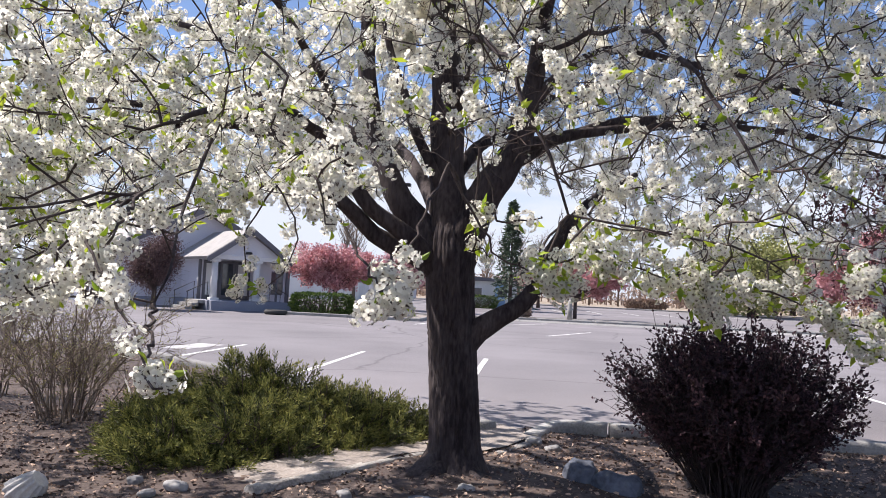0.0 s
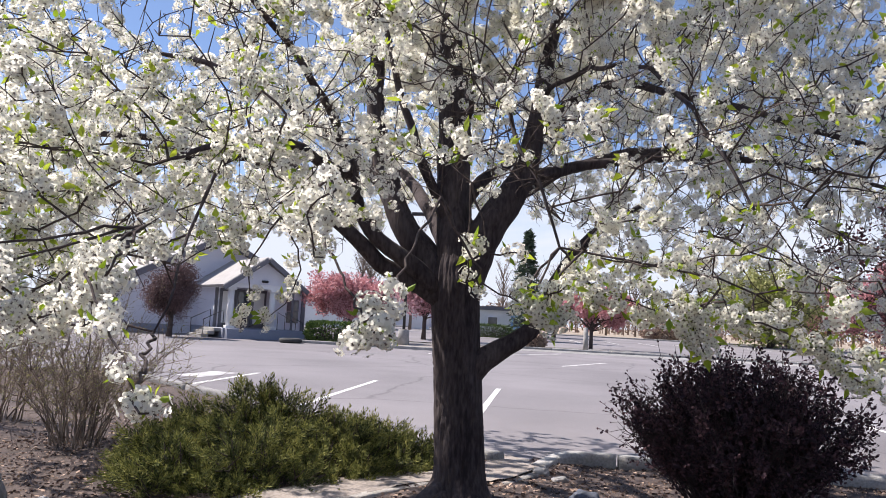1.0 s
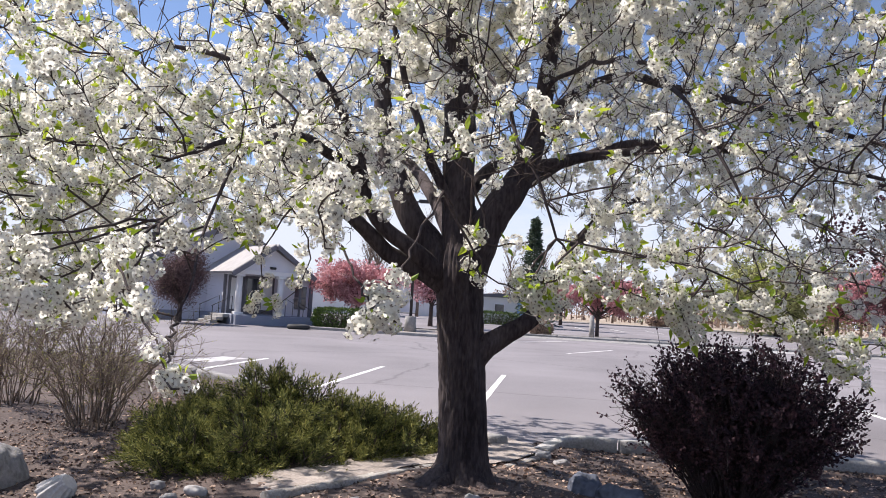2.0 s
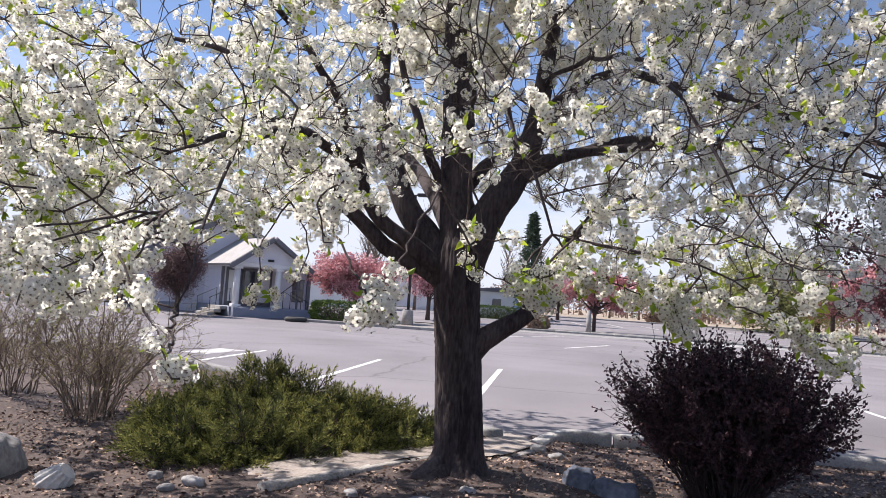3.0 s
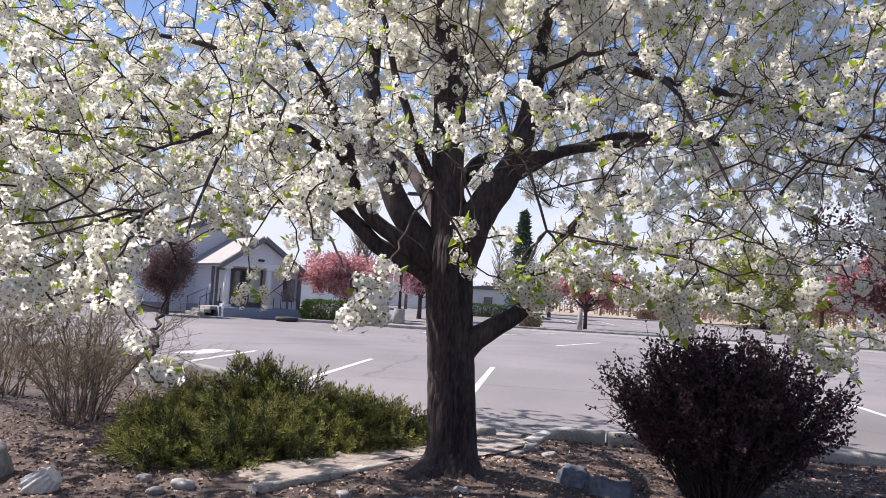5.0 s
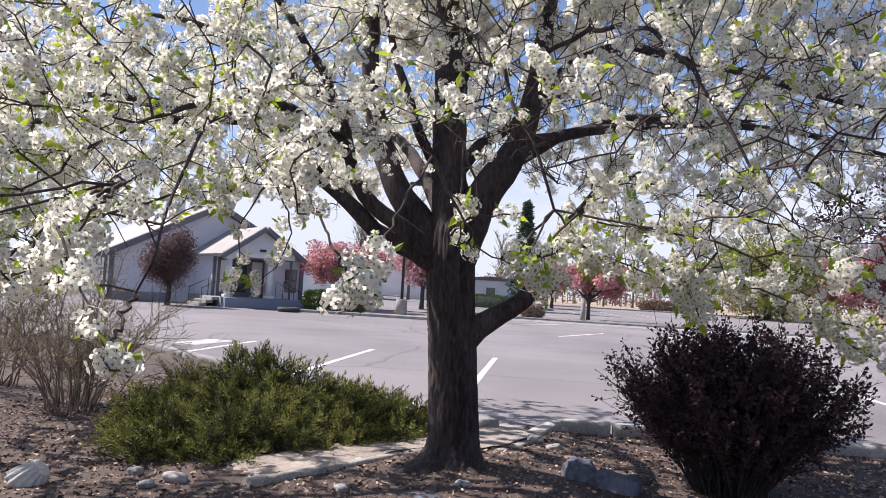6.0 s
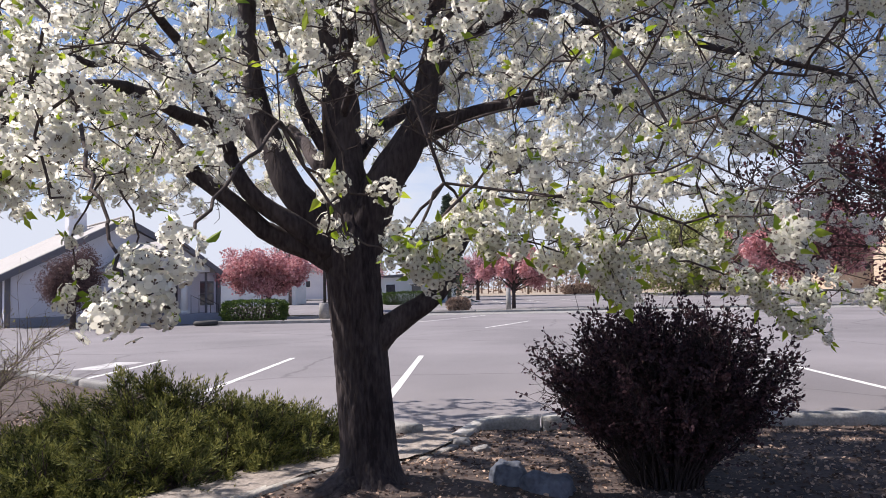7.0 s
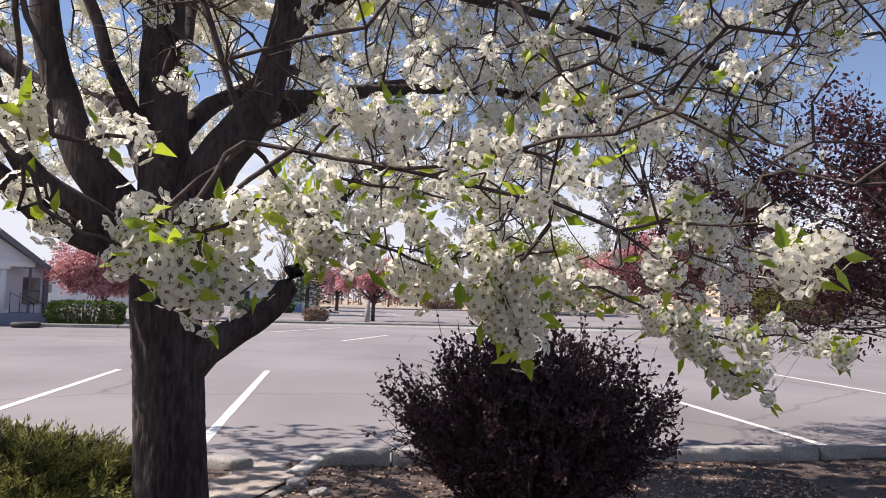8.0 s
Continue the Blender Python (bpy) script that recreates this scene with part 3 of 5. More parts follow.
limb_nodes = []
for key, row in LIMB_ROWS.items():
    p = spline(row, 0.07)
    jit = np.array([[0.014 * noise.noise(Vector((q[0] * 3 + c * 7, q[1] * 3, q[2] * 3))) for c in range(3)] for q in p])
    p[2:-1, :3] += jit[2:-1] * (1.6 if row[0][3] > 0.045 else 4.5)
    part("limb", loft(p[:, :3], np.maximum(p[:, 3], 0.0025), 14 if row[0][3] > 0.09 else 10, 0.16, len(key)), BARK, pear)
    skip = max(3, int(len(p) * 0.22))
    limb_nodes += [tuple(q[:3]) for q in p[skip::2]]

rng = np.random.default_rng(11)

def crown_low(x, y):
    """Height of the crown's hanging underside: low on both flanks, lifted in front of the fork and towards the hall."""
    wave = 0.10 * noise.noise(Vector((x * 0.9, y * 0.9, 7.7))) + 0.10 * noise.noise(Vector((x * 2.3, y * 2.3, 3.1)))
    reach = math.hypot(x - 2.5, y + 0.2)
    bearing = math.atan2(x - 2.5, y + 0.2)
    steps = ((-0.78, -0.05), (-0.64, -0.015), (-0.585, 0.08), (-0.42, 0.095), (-0.34, 0.075), (-0.26, 0.10), (-0.20, 0.165), (-0.06, 0.165), (0.02, 0.12), (0.10, 0.03), (0.20, -0.005), (0.45, 0.0), (0.7, 0.02))
    rise = float(np.interp(bearing, [a for a, _ in steps], [r for _, r in steps]))
    if reach > 5.6 and bearing < 0.1:
        rise = max(rise, 0.11)
    return wave * 0.6 + 1.40 + rise * reach


# camera eye places that the boughs keep clear of
CAMERA_WAY = np.array([(2.38, -0.18, 1.40), (2.51, -0.42, 1.41), (2.47, 0.05, 1.39), (2.52, 0.19, 1.39), (2.58, 0.32, 1.39), (2.62, 0.50, 1.40), (2.69, 0.70, 1.39), (2.69, 0.92, 1.38), (2.67, 1.10, 1.42)])

def clear_of_camera(p):
    """Further than a long reach from the camera's early places, and an arm's length from the rest of its way."""
    return np.min(np.linalg.norm(CAMERA_WAY - p, axis=1)) > 0.95 and np.min(np.linalg.norm(CAMERA_WAY[:3] - p, axis=1)) > 1.95


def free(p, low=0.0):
    return max(-4.4, 0.9 - p[1] * 0.9) < p[0] < 2.95 + 0.36 * p[1] + 1.2 * min(1.0, max(0.0, p[2] - 2.0)) and p[2] > crown_low(p[0], p[1]) - low and clear_of_camera(p)


def attractors(n):
    out = []
    while len(out) < n:
        q = rng.uniform(-1, 1, 3)
        r2 = q @ q
        if r2 > 1 or r2 < 0.10:
            continue
        p = np.array([1.9, 4.9, 3.4]) + q * np.array([4.0, 4.6, 3.0])
        if p[2] > 6.1 or (p[2] > 3.4 and rng.random() < (0.05 if p[0] > 0.3 else 0.7)) or p[1] < 1.2:
            continue
        if p[2] > 2.0 + 0.42 * p[1] and (p[0] < 0.6 or p[1] < 3.2) and rng.random() < 0.9:       # most unseen high boughs left out here, so sun reaches the near sprays
            continue
        if noise.noise(Vector(p * 0.8)) < -0.12 or not free(p):
            continue
        out.append(p)
    # boxes far left and high up hold unseen boughs, added for their shade
    for (x0, x1), (y0, y1), (z0, z1), k in (((-0.6, 2.2), (1.5, 3.2), (1.3, 2.7), 520), ((2.0, 4.4), (1.9, 3.6), (1.4, 2.7), 520), ((-2.0, 0.9), (2.4, 5.2), (1.35, 3.1), 620), ((1.4, 3.4), (1.9, 3.4), (2.0, 3.1), 130), ((-1.4, 2.3), (2.4, 4.6), (2.0, 3.5), 520), ((2.3, 5.5), (3.4, 6.4), (1.9, 3.6), 760), ((-4.2, -1.8), (3.0, 7.5), (1.5, 2.9), 420), ((-1.6, 2.6), (6.6, 9.8), (2.2, 3.9), 520), ((-1.9, 0.6), (2.0, 5.2), (1.36, 1.95), 420), ((2.6, 5.4), (5.8, 8.6), (3.4, 5.4), 420), ((0.4, 4.6), (3.0, 7.5), (3.6, 6.2), 1700), ((1.5, 3.8), (3.0, 5.2), (3.4, 4.7), 600), ((3.8, 5.8), (3.2, 6.2), (2.2, 3.7), 300), ((4.6, 6.0), (3.6, 6.0), (2.4, 3.8), 220), ((3.0, 5.6), (7.4, 8.8), (2.6, 4.2), 340), ((2.8, 4.6), (2.5, 3.6), (2.0, 3.0), 220)):
        m = 0
        while m < k:
            p = np.array([rng.uniform(x0, x1), rng.uniform(y0, y1), z0 + (z1 - z0) * rng.random() ** 1.15])
            if free(p) and noise.noise(Vector(p * 1.1)) > -0.34 and (p[2] < 2.0 + 0.42 * p[1] or (p[0] > 0.6 and p[1] > 3.0)):
                out.append(p); m += 1
    return np.array(out)


def colonise(start, goals, step=0.085, reach=1.0, kill=0.14, rounds=130):
    """Branches that grow from the limbs towards free places in the crown."""
    pos, parent = [np.array(s) for s in start], [-1] * len(start)
    P = np.array(start)
    d2 = np.full(len(goals), 1e9); near = np.zeros(len(goals), int)
    for i in range(0, len(P), 200):
        d = ((goals[:, None] - P[None, i:i + 200]) ** 2).sum(2)
        j = d.argmin(1); m = d[np.arange(len(goals)), j]
        better = m < d2
        near[better], d2[better] = j[better] + i, m[better]
    alive = np.ones(len(goals), bool)
    for _ in range(rounds):
        use = alive & (d2 < reach * reach)
        if not use.any():
            reach += 0.3
            if reach > 3:
                break
            continue
        idx = near[use]
        allp = np.array(pos)
        dirs = goals[use] - allp[idx]
        dirs /= np.linalg.norm(dirs, axis=1)[:, None]
        acc = np.zeros((len(pos), 3)); np.add.at(acc, idx, dirs)
        who = np.unique(idx)
        v = acc[who]; ln = np.linalg.norm(v, axis=1)
        ok = ln > 0.05
        who, v = who[ok], v[ok] / ln[ok][:, None]
        v = v + rng.normal(0, 0.22, v.shape); v /= np.linalg.norm(v, axis=1)[:, None]
        fresh = allp[who] + step * v
        base = len(pos)
        pos += list(fresh); parent += list(who)
        for i in range(0, len(fresh), 300):
            d = ((goals[:, None] - fresh[None, i:i + 300]) ** 2).sum(2)
            j = d.argmin(1); m = d[np.arange(len(goals)), j]
            better = m < d2
            near[better], d2[better] = j[better] + base + i, m[better]
        alive &= d2 > kill * kill
        if len(pos) > 33000:
            break
    return np.array(pos), np.array(parent)


goals = attractors(1250)
nodes, up_node = colonise(limb_nodes, goals)
children = np.bincount(up_node[up_node >= 0], minlength=len(nodes))
last_child = np.zeros(len(nodes), int)
last_child[up_node[up_node >= 0]] = np.where(up_node >= 0)[0]
bend = np.where((up_node >= 0) & (children == 1))[0]
grown_at = np.where(up_node >= 0)[0]
nodes[grown_at] += rng.normal(0, 0.019, (len(grown_at), 3))
for _ in range(2):                      # soften the kinks of the twigs
    nodes[bend] = 0.5 * nodes[bend] + 0.25 * (nodes[up_node[bend]] + nodes[last_child[bend]])
radius = np.zeros(len(nodes)); tips = np.ones(len(nodes), bool)
tips[up_node[up_node >= 0]] = False
flow = np.where(tips, 1.0, 0.0)
for i in range(len(nodes) - 1, -1, -1):
    if up_node[i] >= 0:
        flow[up_node[i]] += flow[i]
radius = np.minimum(0.0019 * np.maximum(flow, 1) ** 0.36, 0.0125)
grown = np.where(up_node >= 0)[0]
ra = np.minimum(radius[up_node[grown]], radius[grown] * 1.6)
chunks = [prisms(nodes[up_node[grown]], nodes[grown], ra, radius[grown], 5)]

# short spurs, each ending in a flower cluster, and bare side twigs
thin = grown[radius[grown] < 0.009]
flush = np.array([noise.noise(Vector(p * 2.1)) + 0.35 * noise.noise(Vector(p * 5.0)) for p in nodes[thin]]) + rng.uniform(-0.1, 0.1, len(thin))
sparse = 0.17 * np.clip((nodes[thin, 0] - 1.6) / 1.6, -0.8, 1) * np.clip((nodes[thin, 2] - 1.2) / 0.8, 0, 1)
full = thin[flush > sparse - 0.17]          # some boughs stand in full flower, others are nearly bare
pick = np.concatenate([full, full[rng.random(len(full)) < 0.5], full[(nodes[full, 0] < 1.9) & (rng.random(len(full)) < 0.55)], thin[rng.random(len(thin)) < 0.06]])
heading = nodes[pick] - nodes[up_node[pick]]
spur_dir = heading / np.linalg.norm(heading, axis=1)[:, None] * 0.6 + rng.normal(0, 0.75, heading.shape) + np.array([0, 0, 0.25])
spur_dir /= np.linalg.norm(spur_dir, axis=1)[:, None]
spur_end = nodes[pick] + spur_dir * rng.uniform(0.02, 0.075, (len(pick), 1))
chunks.append(prisms(nodes[pick], spur_end, np.full(len(pick), 0.0022), np.full(len(pick), 0.0014), 3))
side = grown[rng.random(len(grown)) < 0.75]
sd = rng.normal(0, 1, (len(side), 3)); sd /= np.linalg.norm(sd, axis=1)[:, None]
mid = nodes[side] + sd * rng.uniform(0.02, 0.07, (len(side), 1))
end = mid + (sd * 0.6 + rng.normal(0, 0.55, sd.shape)) * rng.uniform(0.02, 0.06, (len(side), 1))
chunks.append(prisms(nodes[side], mid, np.full(len(side), 0.0032), np.full(len(side), 0.0023), 3))
chunks.append(prisms(mid, end, np.full(len(side), 0.0023), np.full(len(side), 0.0014), 3))

# low sprays that hang in full flower beside the camera's way
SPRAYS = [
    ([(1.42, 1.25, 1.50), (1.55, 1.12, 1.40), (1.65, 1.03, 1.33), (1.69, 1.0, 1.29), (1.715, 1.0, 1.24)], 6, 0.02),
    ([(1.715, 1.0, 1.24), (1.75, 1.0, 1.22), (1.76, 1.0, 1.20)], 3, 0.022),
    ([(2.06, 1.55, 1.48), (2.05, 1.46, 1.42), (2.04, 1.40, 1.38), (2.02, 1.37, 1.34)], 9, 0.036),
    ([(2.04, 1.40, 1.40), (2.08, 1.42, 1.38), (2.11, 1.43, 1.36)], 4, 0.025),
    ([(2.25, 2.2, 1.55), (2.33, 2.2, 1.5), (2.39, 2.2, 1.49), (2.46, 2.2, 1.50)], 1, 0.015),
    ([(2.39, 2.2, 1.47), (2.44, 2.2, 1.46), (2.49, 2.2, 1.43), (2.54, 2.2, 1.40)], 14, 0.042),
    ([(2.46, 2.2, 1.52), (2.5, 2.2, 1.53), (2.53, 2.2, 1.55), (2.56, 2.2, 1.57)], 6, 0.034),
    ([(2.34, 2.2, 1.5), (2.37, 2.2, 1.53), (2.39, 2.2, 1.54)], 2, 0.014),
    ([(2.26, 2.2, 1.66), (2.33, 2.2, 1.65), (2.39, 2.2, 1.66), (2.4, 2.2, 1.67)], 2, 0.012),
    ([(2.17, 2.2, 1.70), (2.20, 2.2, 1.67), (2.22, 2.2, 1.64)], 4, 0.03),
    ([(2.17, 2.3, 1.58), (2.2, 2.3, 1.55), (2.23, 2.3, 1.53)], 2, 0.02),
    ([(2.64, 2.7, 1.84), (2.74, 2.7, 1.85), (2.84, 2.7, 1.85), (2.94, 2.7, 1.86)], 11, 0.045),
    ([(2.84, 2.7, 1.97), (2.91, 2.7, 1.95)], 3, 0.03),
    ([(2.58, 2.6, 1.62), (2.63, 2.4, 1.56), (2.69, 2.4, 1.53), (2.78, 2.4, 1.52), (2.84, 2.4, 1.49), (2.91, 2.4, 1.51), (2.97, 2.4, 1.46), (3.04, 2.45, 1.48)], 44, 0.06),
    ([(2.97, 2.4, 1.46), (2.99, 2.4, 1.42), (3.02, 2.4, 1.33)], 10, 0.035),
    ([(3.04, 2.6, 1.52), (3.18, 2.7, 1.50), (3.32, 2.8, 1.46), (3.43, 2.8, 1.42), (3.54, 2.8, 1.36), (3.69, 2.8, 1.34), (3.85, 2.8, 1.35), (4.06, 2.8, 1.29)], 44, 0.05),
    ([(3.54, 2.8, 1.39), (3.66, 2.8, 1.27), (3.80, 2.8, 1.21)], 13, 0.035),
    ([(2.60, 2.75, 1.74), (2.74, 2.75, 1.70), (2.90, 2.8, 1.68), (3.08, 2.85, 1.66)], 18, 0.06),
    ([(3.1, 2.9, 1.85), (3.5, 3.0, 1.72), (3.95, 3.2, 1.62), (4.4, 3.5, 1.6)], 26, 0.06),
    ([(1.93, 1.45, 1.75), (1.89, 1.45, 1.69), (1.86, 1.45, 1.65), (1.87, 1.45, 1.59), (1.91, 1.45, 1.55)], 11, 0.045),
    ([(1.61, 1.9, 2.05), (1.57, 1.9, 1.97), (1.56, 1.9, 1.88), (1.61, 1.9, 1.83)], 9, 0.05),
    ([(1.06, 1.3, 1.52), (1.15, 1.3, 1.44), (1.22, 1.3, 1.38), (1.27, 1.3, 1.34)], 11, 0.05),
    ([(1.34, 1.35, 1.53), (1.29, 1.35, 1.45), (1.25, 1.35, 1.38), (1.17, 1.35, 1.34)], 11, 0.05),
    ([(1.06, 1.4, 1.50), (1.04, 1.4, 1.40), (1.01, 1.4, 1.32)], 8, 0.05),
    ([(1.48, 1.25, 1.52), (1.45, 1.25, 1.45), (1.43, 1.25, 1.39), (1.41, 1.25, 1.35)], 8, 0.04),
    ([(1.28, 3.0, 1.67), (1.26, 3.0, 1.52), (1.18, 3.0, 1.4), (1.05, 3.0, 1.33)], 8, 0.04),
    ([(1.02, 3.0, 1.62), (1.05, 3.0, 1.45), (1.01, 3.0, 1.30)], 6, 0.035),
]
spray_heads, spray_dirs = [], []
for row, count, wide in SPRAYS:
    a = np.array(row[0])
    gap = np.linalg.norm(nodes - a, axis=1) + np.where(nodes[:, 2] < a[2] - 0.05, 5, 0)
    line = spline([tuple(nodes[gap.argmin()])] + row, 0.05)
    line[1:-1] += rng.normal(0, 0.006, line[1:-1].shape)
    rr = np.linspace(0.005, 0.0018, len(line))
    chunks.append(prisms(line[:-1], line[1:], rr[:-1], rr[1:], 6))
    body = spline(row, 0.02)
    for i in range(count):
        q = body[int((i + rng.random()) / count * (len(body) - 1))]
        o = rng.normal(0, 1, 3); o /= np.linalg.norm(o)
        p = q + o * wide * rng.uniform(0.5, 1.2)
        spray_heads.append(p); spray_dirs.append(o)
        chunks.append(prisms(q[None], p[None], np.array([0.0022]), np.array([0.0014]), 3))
branch_v, branch_f = merge(chunks)
tagged(part("twigwork", tri_mesh("twigwork", branch_v, branch_f, smooth=True), TWIG, pear, "fine dark interlacing twigs"), kind="stuff")


def cluster_mesh(seed, flowers, fine, rounded=False, wide=1.0, leafy=True, spread=1.0):
    """A rounded head of five-petalled flowers with dark anthers, and a few leaves. Arrays: vertices, triangles, material numbers."""
    r = np.random.default_rng(seed)
    V, F, M = [], [], []
    n = 0
    squash = r.uniform(0.72, 1.28, 3)
    for i in range(flowers):
        z = 1 - 1.75 * (i + 0.5) / flowers
        a = i * 2.39996 + r.uniform(-0.3, 0.3)
        d = np.array([math.sqrt(max(0, 1 - z * z)) * math.cos(a), math.sqrt(max(0, 1 - z * z)) * math.sin(a), z]) + r.normal(0, 0.18, 3)
        d /= np.linalg.norm(d)
        c = d * r.uniform(0.014, 0.05) * squash * spread
        R = frames_along(d[None], r)[0]
        size = r.uniform(0.0112, 0.0136) * wide
        cup = r.uniform(0.1, 0.5)
        for k in range(5):
            f = 2 * math.pi * k / 5 + r.uniform(-0.12, 0.12)
            u, w = np.array([math.cos(f), math.sin(f), 0]), np.array([-math.sin(f), math.cos(f), 0])
            up = np.array([0, 0, 1.0])
            if rounded:
                pts = [0.1 * u, 0.55 * u + 0.40 * w + 0.08 * cup * up, 0.9 * u + 0.36 * w + 0.3 * cup * up, 1.06 * u + cup * up * 0.5, 0.9 * u - 0.36 * w + 0.34 * cup * up, 0.55 * u - 0.40 * w + 0.1 * cup * up]
                tris = [(0, 1, 2), (0, 2, 3), (0, 3, 4), (0, 4, 5)]
            elif fine:
                pts = [0.1 * u, 0.72 * u + 0.52 * w + 0.12 * cup * up, 1.04 * u + cup * up * 0.5, 0.72 * u - 0.52 * w + 0.16 * cup * up]
                tris = [(0, 1, 2), (0, 2, 3)]
            else:
                pts = [0.08 * u, 0.9 * u + 0.52 * w + cup * up * 0.3, 0.9 * u - 0.52 * w + cup * up * 0.35]
                tris = [(0, 1, 2)]
            for q in pts:
                V.append(c + R @ (q * size))
            for t in tris:
                F.append([n + x for x in t]); M.append(0)
            n += len(pts)
        # anthers: a small raised dark tuft
        for k in range(4 if fine else 1):
            f = 2 * math.pi * k / (4 if fine else 1) + r.uniform(-0.3, 0.3)
            rad, hh = (0.30, 0.32) if fine else (0.2, 0.24)
            tip = np.array([rad * math.cos(f), rad * math.sin(f), hh])
            w = np.array([-math.sin(f), math.cos(f), 0]) * (0.15 if fine else 0.3)
            for q in (np.array([0, 0, 0.06]), tip + w, tip - w):
                V.append(c + R @ (q * size))
            F.append([n, n + 1, n + 2]); M.append(1)
            n += 3
    for i in range(0 if not leafy else r.integers(1, 4) if fine else r.integers(0, 3)):
        d = r.normal(0, 1, 3) + np.array([0, 0, 0.4]); d /= np.linalg.norm(d)
        R = frames_along(d[None], r)[0]
        size = r.uniform(0.028, 0.055) if fine else r.uniform(0.026, 0.042)
        for q in LEAF * np.array([0.85, 1.6, 1]):
            V.append(d * 0.02 + R @ (q * size))
        for t in LEAF_T:
            F.append([n + x for x in t]); M.append(2)
        n += 5
    return np.array(V), np.array(F), np.array(M)


clear = (np.hypot(spur_end[:, 0] - 1.8, spur_end[:, 1] - 5.0) < 1.15) & (spur_end[:, 2] < 2.75) & (rng.random(len(spur_end)) < 0.85)
clear |= (spur_end[:, 0] > 1.3) & (spur_end[:, 0] < 2.35) & (spur_end[:, 1] > 2.9) & (spur_end[:, 1] < 4.9) & (spur_end[:, 2] < 2.45) & (rng.random(len(spur_end)) < 0.5)
lit_gap = np.zeros(len(spur_end), bool)          # flower heads cut out along the sun's line, to light the low sprays
for row, count, wide in SPRAYS[:16]:
    for q in spline(row, 0.07):
        w = spur_end - q
        t = w @ np.array(sun_dir)
        lit_gap |= (t > 0.14) & (np.linalg.norm(w - t[:, None] * np.array(sun_dir), axis=1) < np.where(t > 0.8, 0.25, 0.15))
lit_gap &= rng.random(len(spur_end)) < 0.96
keep = ~clear & ~lit_gap & (spur_end[:, 2] > np.array([crown_low(x, y) for x, y in spur_end[:, :2]]) - 0.05) & np.array([clear_of_camera(p) for p in spur_end])
heads, head_dir = spur_end[keep], spur_dir[keep]
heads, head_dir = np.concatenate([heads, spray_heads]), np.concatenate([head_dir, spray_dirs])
order = np.argsort(heads[:, 1] + 0.15 * np.abs(heads[:, 0] - 2.4))
singles = order[:300]
is_single = np.zeros(len(heads), bool); is_single[singles] = True
FLOWER_MATS = [PETAL, ANTHER, SPRING]
fine_sets = [cluster_mesh(100 + i, 17 + i % 5, True, spread=0.80) for i in range(6)]
plain_sets = [cluster_mesh(200 + i, 14 + i % 4, False, False, 1.1, spread=0.86) for i in range(5)]
coarse_sets = [cluster_mesh(250 + i, 11, False, False, 1.5) for i in range(5)]
fine_data = []
for v, f, m in [cluster_mesh(300 + i, 15 + i % 5, True, True, leafy=False, spread=0.72) for i in range(6)]:
    me = tri_mesh("flower_head", v, f, m)
    for mm in FLOWER_MATS:
        me.materials.append(mm)
    fine_data.append(me)

def crown_mesh(name, which, sets, label):
    V, F, M, base = [], [], [], 0
    kind = rng.integers(0, len(sets), len(which))
    for k, (v, f, m) in enumerate(sets):
        sel = which[kind == k]
        if not len(sel):
            continue
        turn = frames_along(head_dir[sel] + np.array([0, 0, 0.15]), rng)
        a, b = stamp(v, f, heads[sel], turn, rng.uniform(0.7, 1.25, len(sel)))
        V.append(a); F.append(b + base); M.append(np.tile(m, len(sel))); base += len(a)
    me = tri_mesh(name, np.concatenate(V), np.concatenate(F), np.concatenate(M))
    tagged(part(name, me, FLOWER_MATS, pear, label), kind="stuff")


rest = np.where(~is_single)[0]
close = (heads[rest, 1] < np.where(heads[rest, 2] < 1.75, 3.0, 2.65)) & (heads[rest, 2] < 3.2)
crown_mesh("blossom", rest[close], fine_sets, "dense heads of white pear blossom")
top = heads[rest, 2] > 3.9
thinned = top & (rng.random(len(rest)) < 0.6)
# unseen crown top: sparse oversized heads, added to shade the boughs below
crown_mesh("blossom", rest[thinned], [cluster_mesh(270 + i, 13, False, False, 3.8, spread=1.5, leafy=False) for i in range(4)], "dense heads of white pear blossom")
far = ((heads[rest, 1] > 5.8) | (heads[rest, 2] > 3.5)) & ~top
close &= ~top
crown_mesh("blossom", rest[far & ~close & (rng.random(len(rest)) < 0.78)], coarse_sets, "dense heads of white pear blossom")
crown_mesh("blossom", rest[~close & ~far & ~top & (rng.random(len(rest)) < 0.93)], plain_sets, "dense heads of white pear blossom")
turns = frames_along(head_dir[singles] + np.array([0, 0, 0.15]), rng)
leaf_data = []
for k in range(4):                      # ovate leaves, folded along the midrib and bent back
    fold, curl, stalk = 0.10 + 0.05 * k, 0.10 + 0.09 * k, 0.18
    rib = [(0, -curl * z * z, z) for z in (stalk, 0.40, 0.62, 0.82, 1.06)]
    half = [(0.15, 0.40), (0.215, 0.60), (0.16, 0.82)]
    v = [(0.0, 0.0, 0.0)] + rib + [(s * a, fold * a / 0.215 - curl * z * z, z) for s in (-1, 1) for a, z in half]
    f = []
    for o in (6, 9):
        side = [(1, o, 2), (2, o, o + 1), (2, o + 1, 3), (3, o + 1, o + 2), (3, o + 2, 4), (4, o + 2, 5)]
        f += side if o == 9 else [t[::-1] for t in side]
    f += [(0, 1, 6), (0, 9, 1)]
    me = bpy.data.meshes.new("leaf")
    me.from_pydata(v, [], f)
    me.materials.append(LEAF_GREEN)
    leaf_data.append(me)
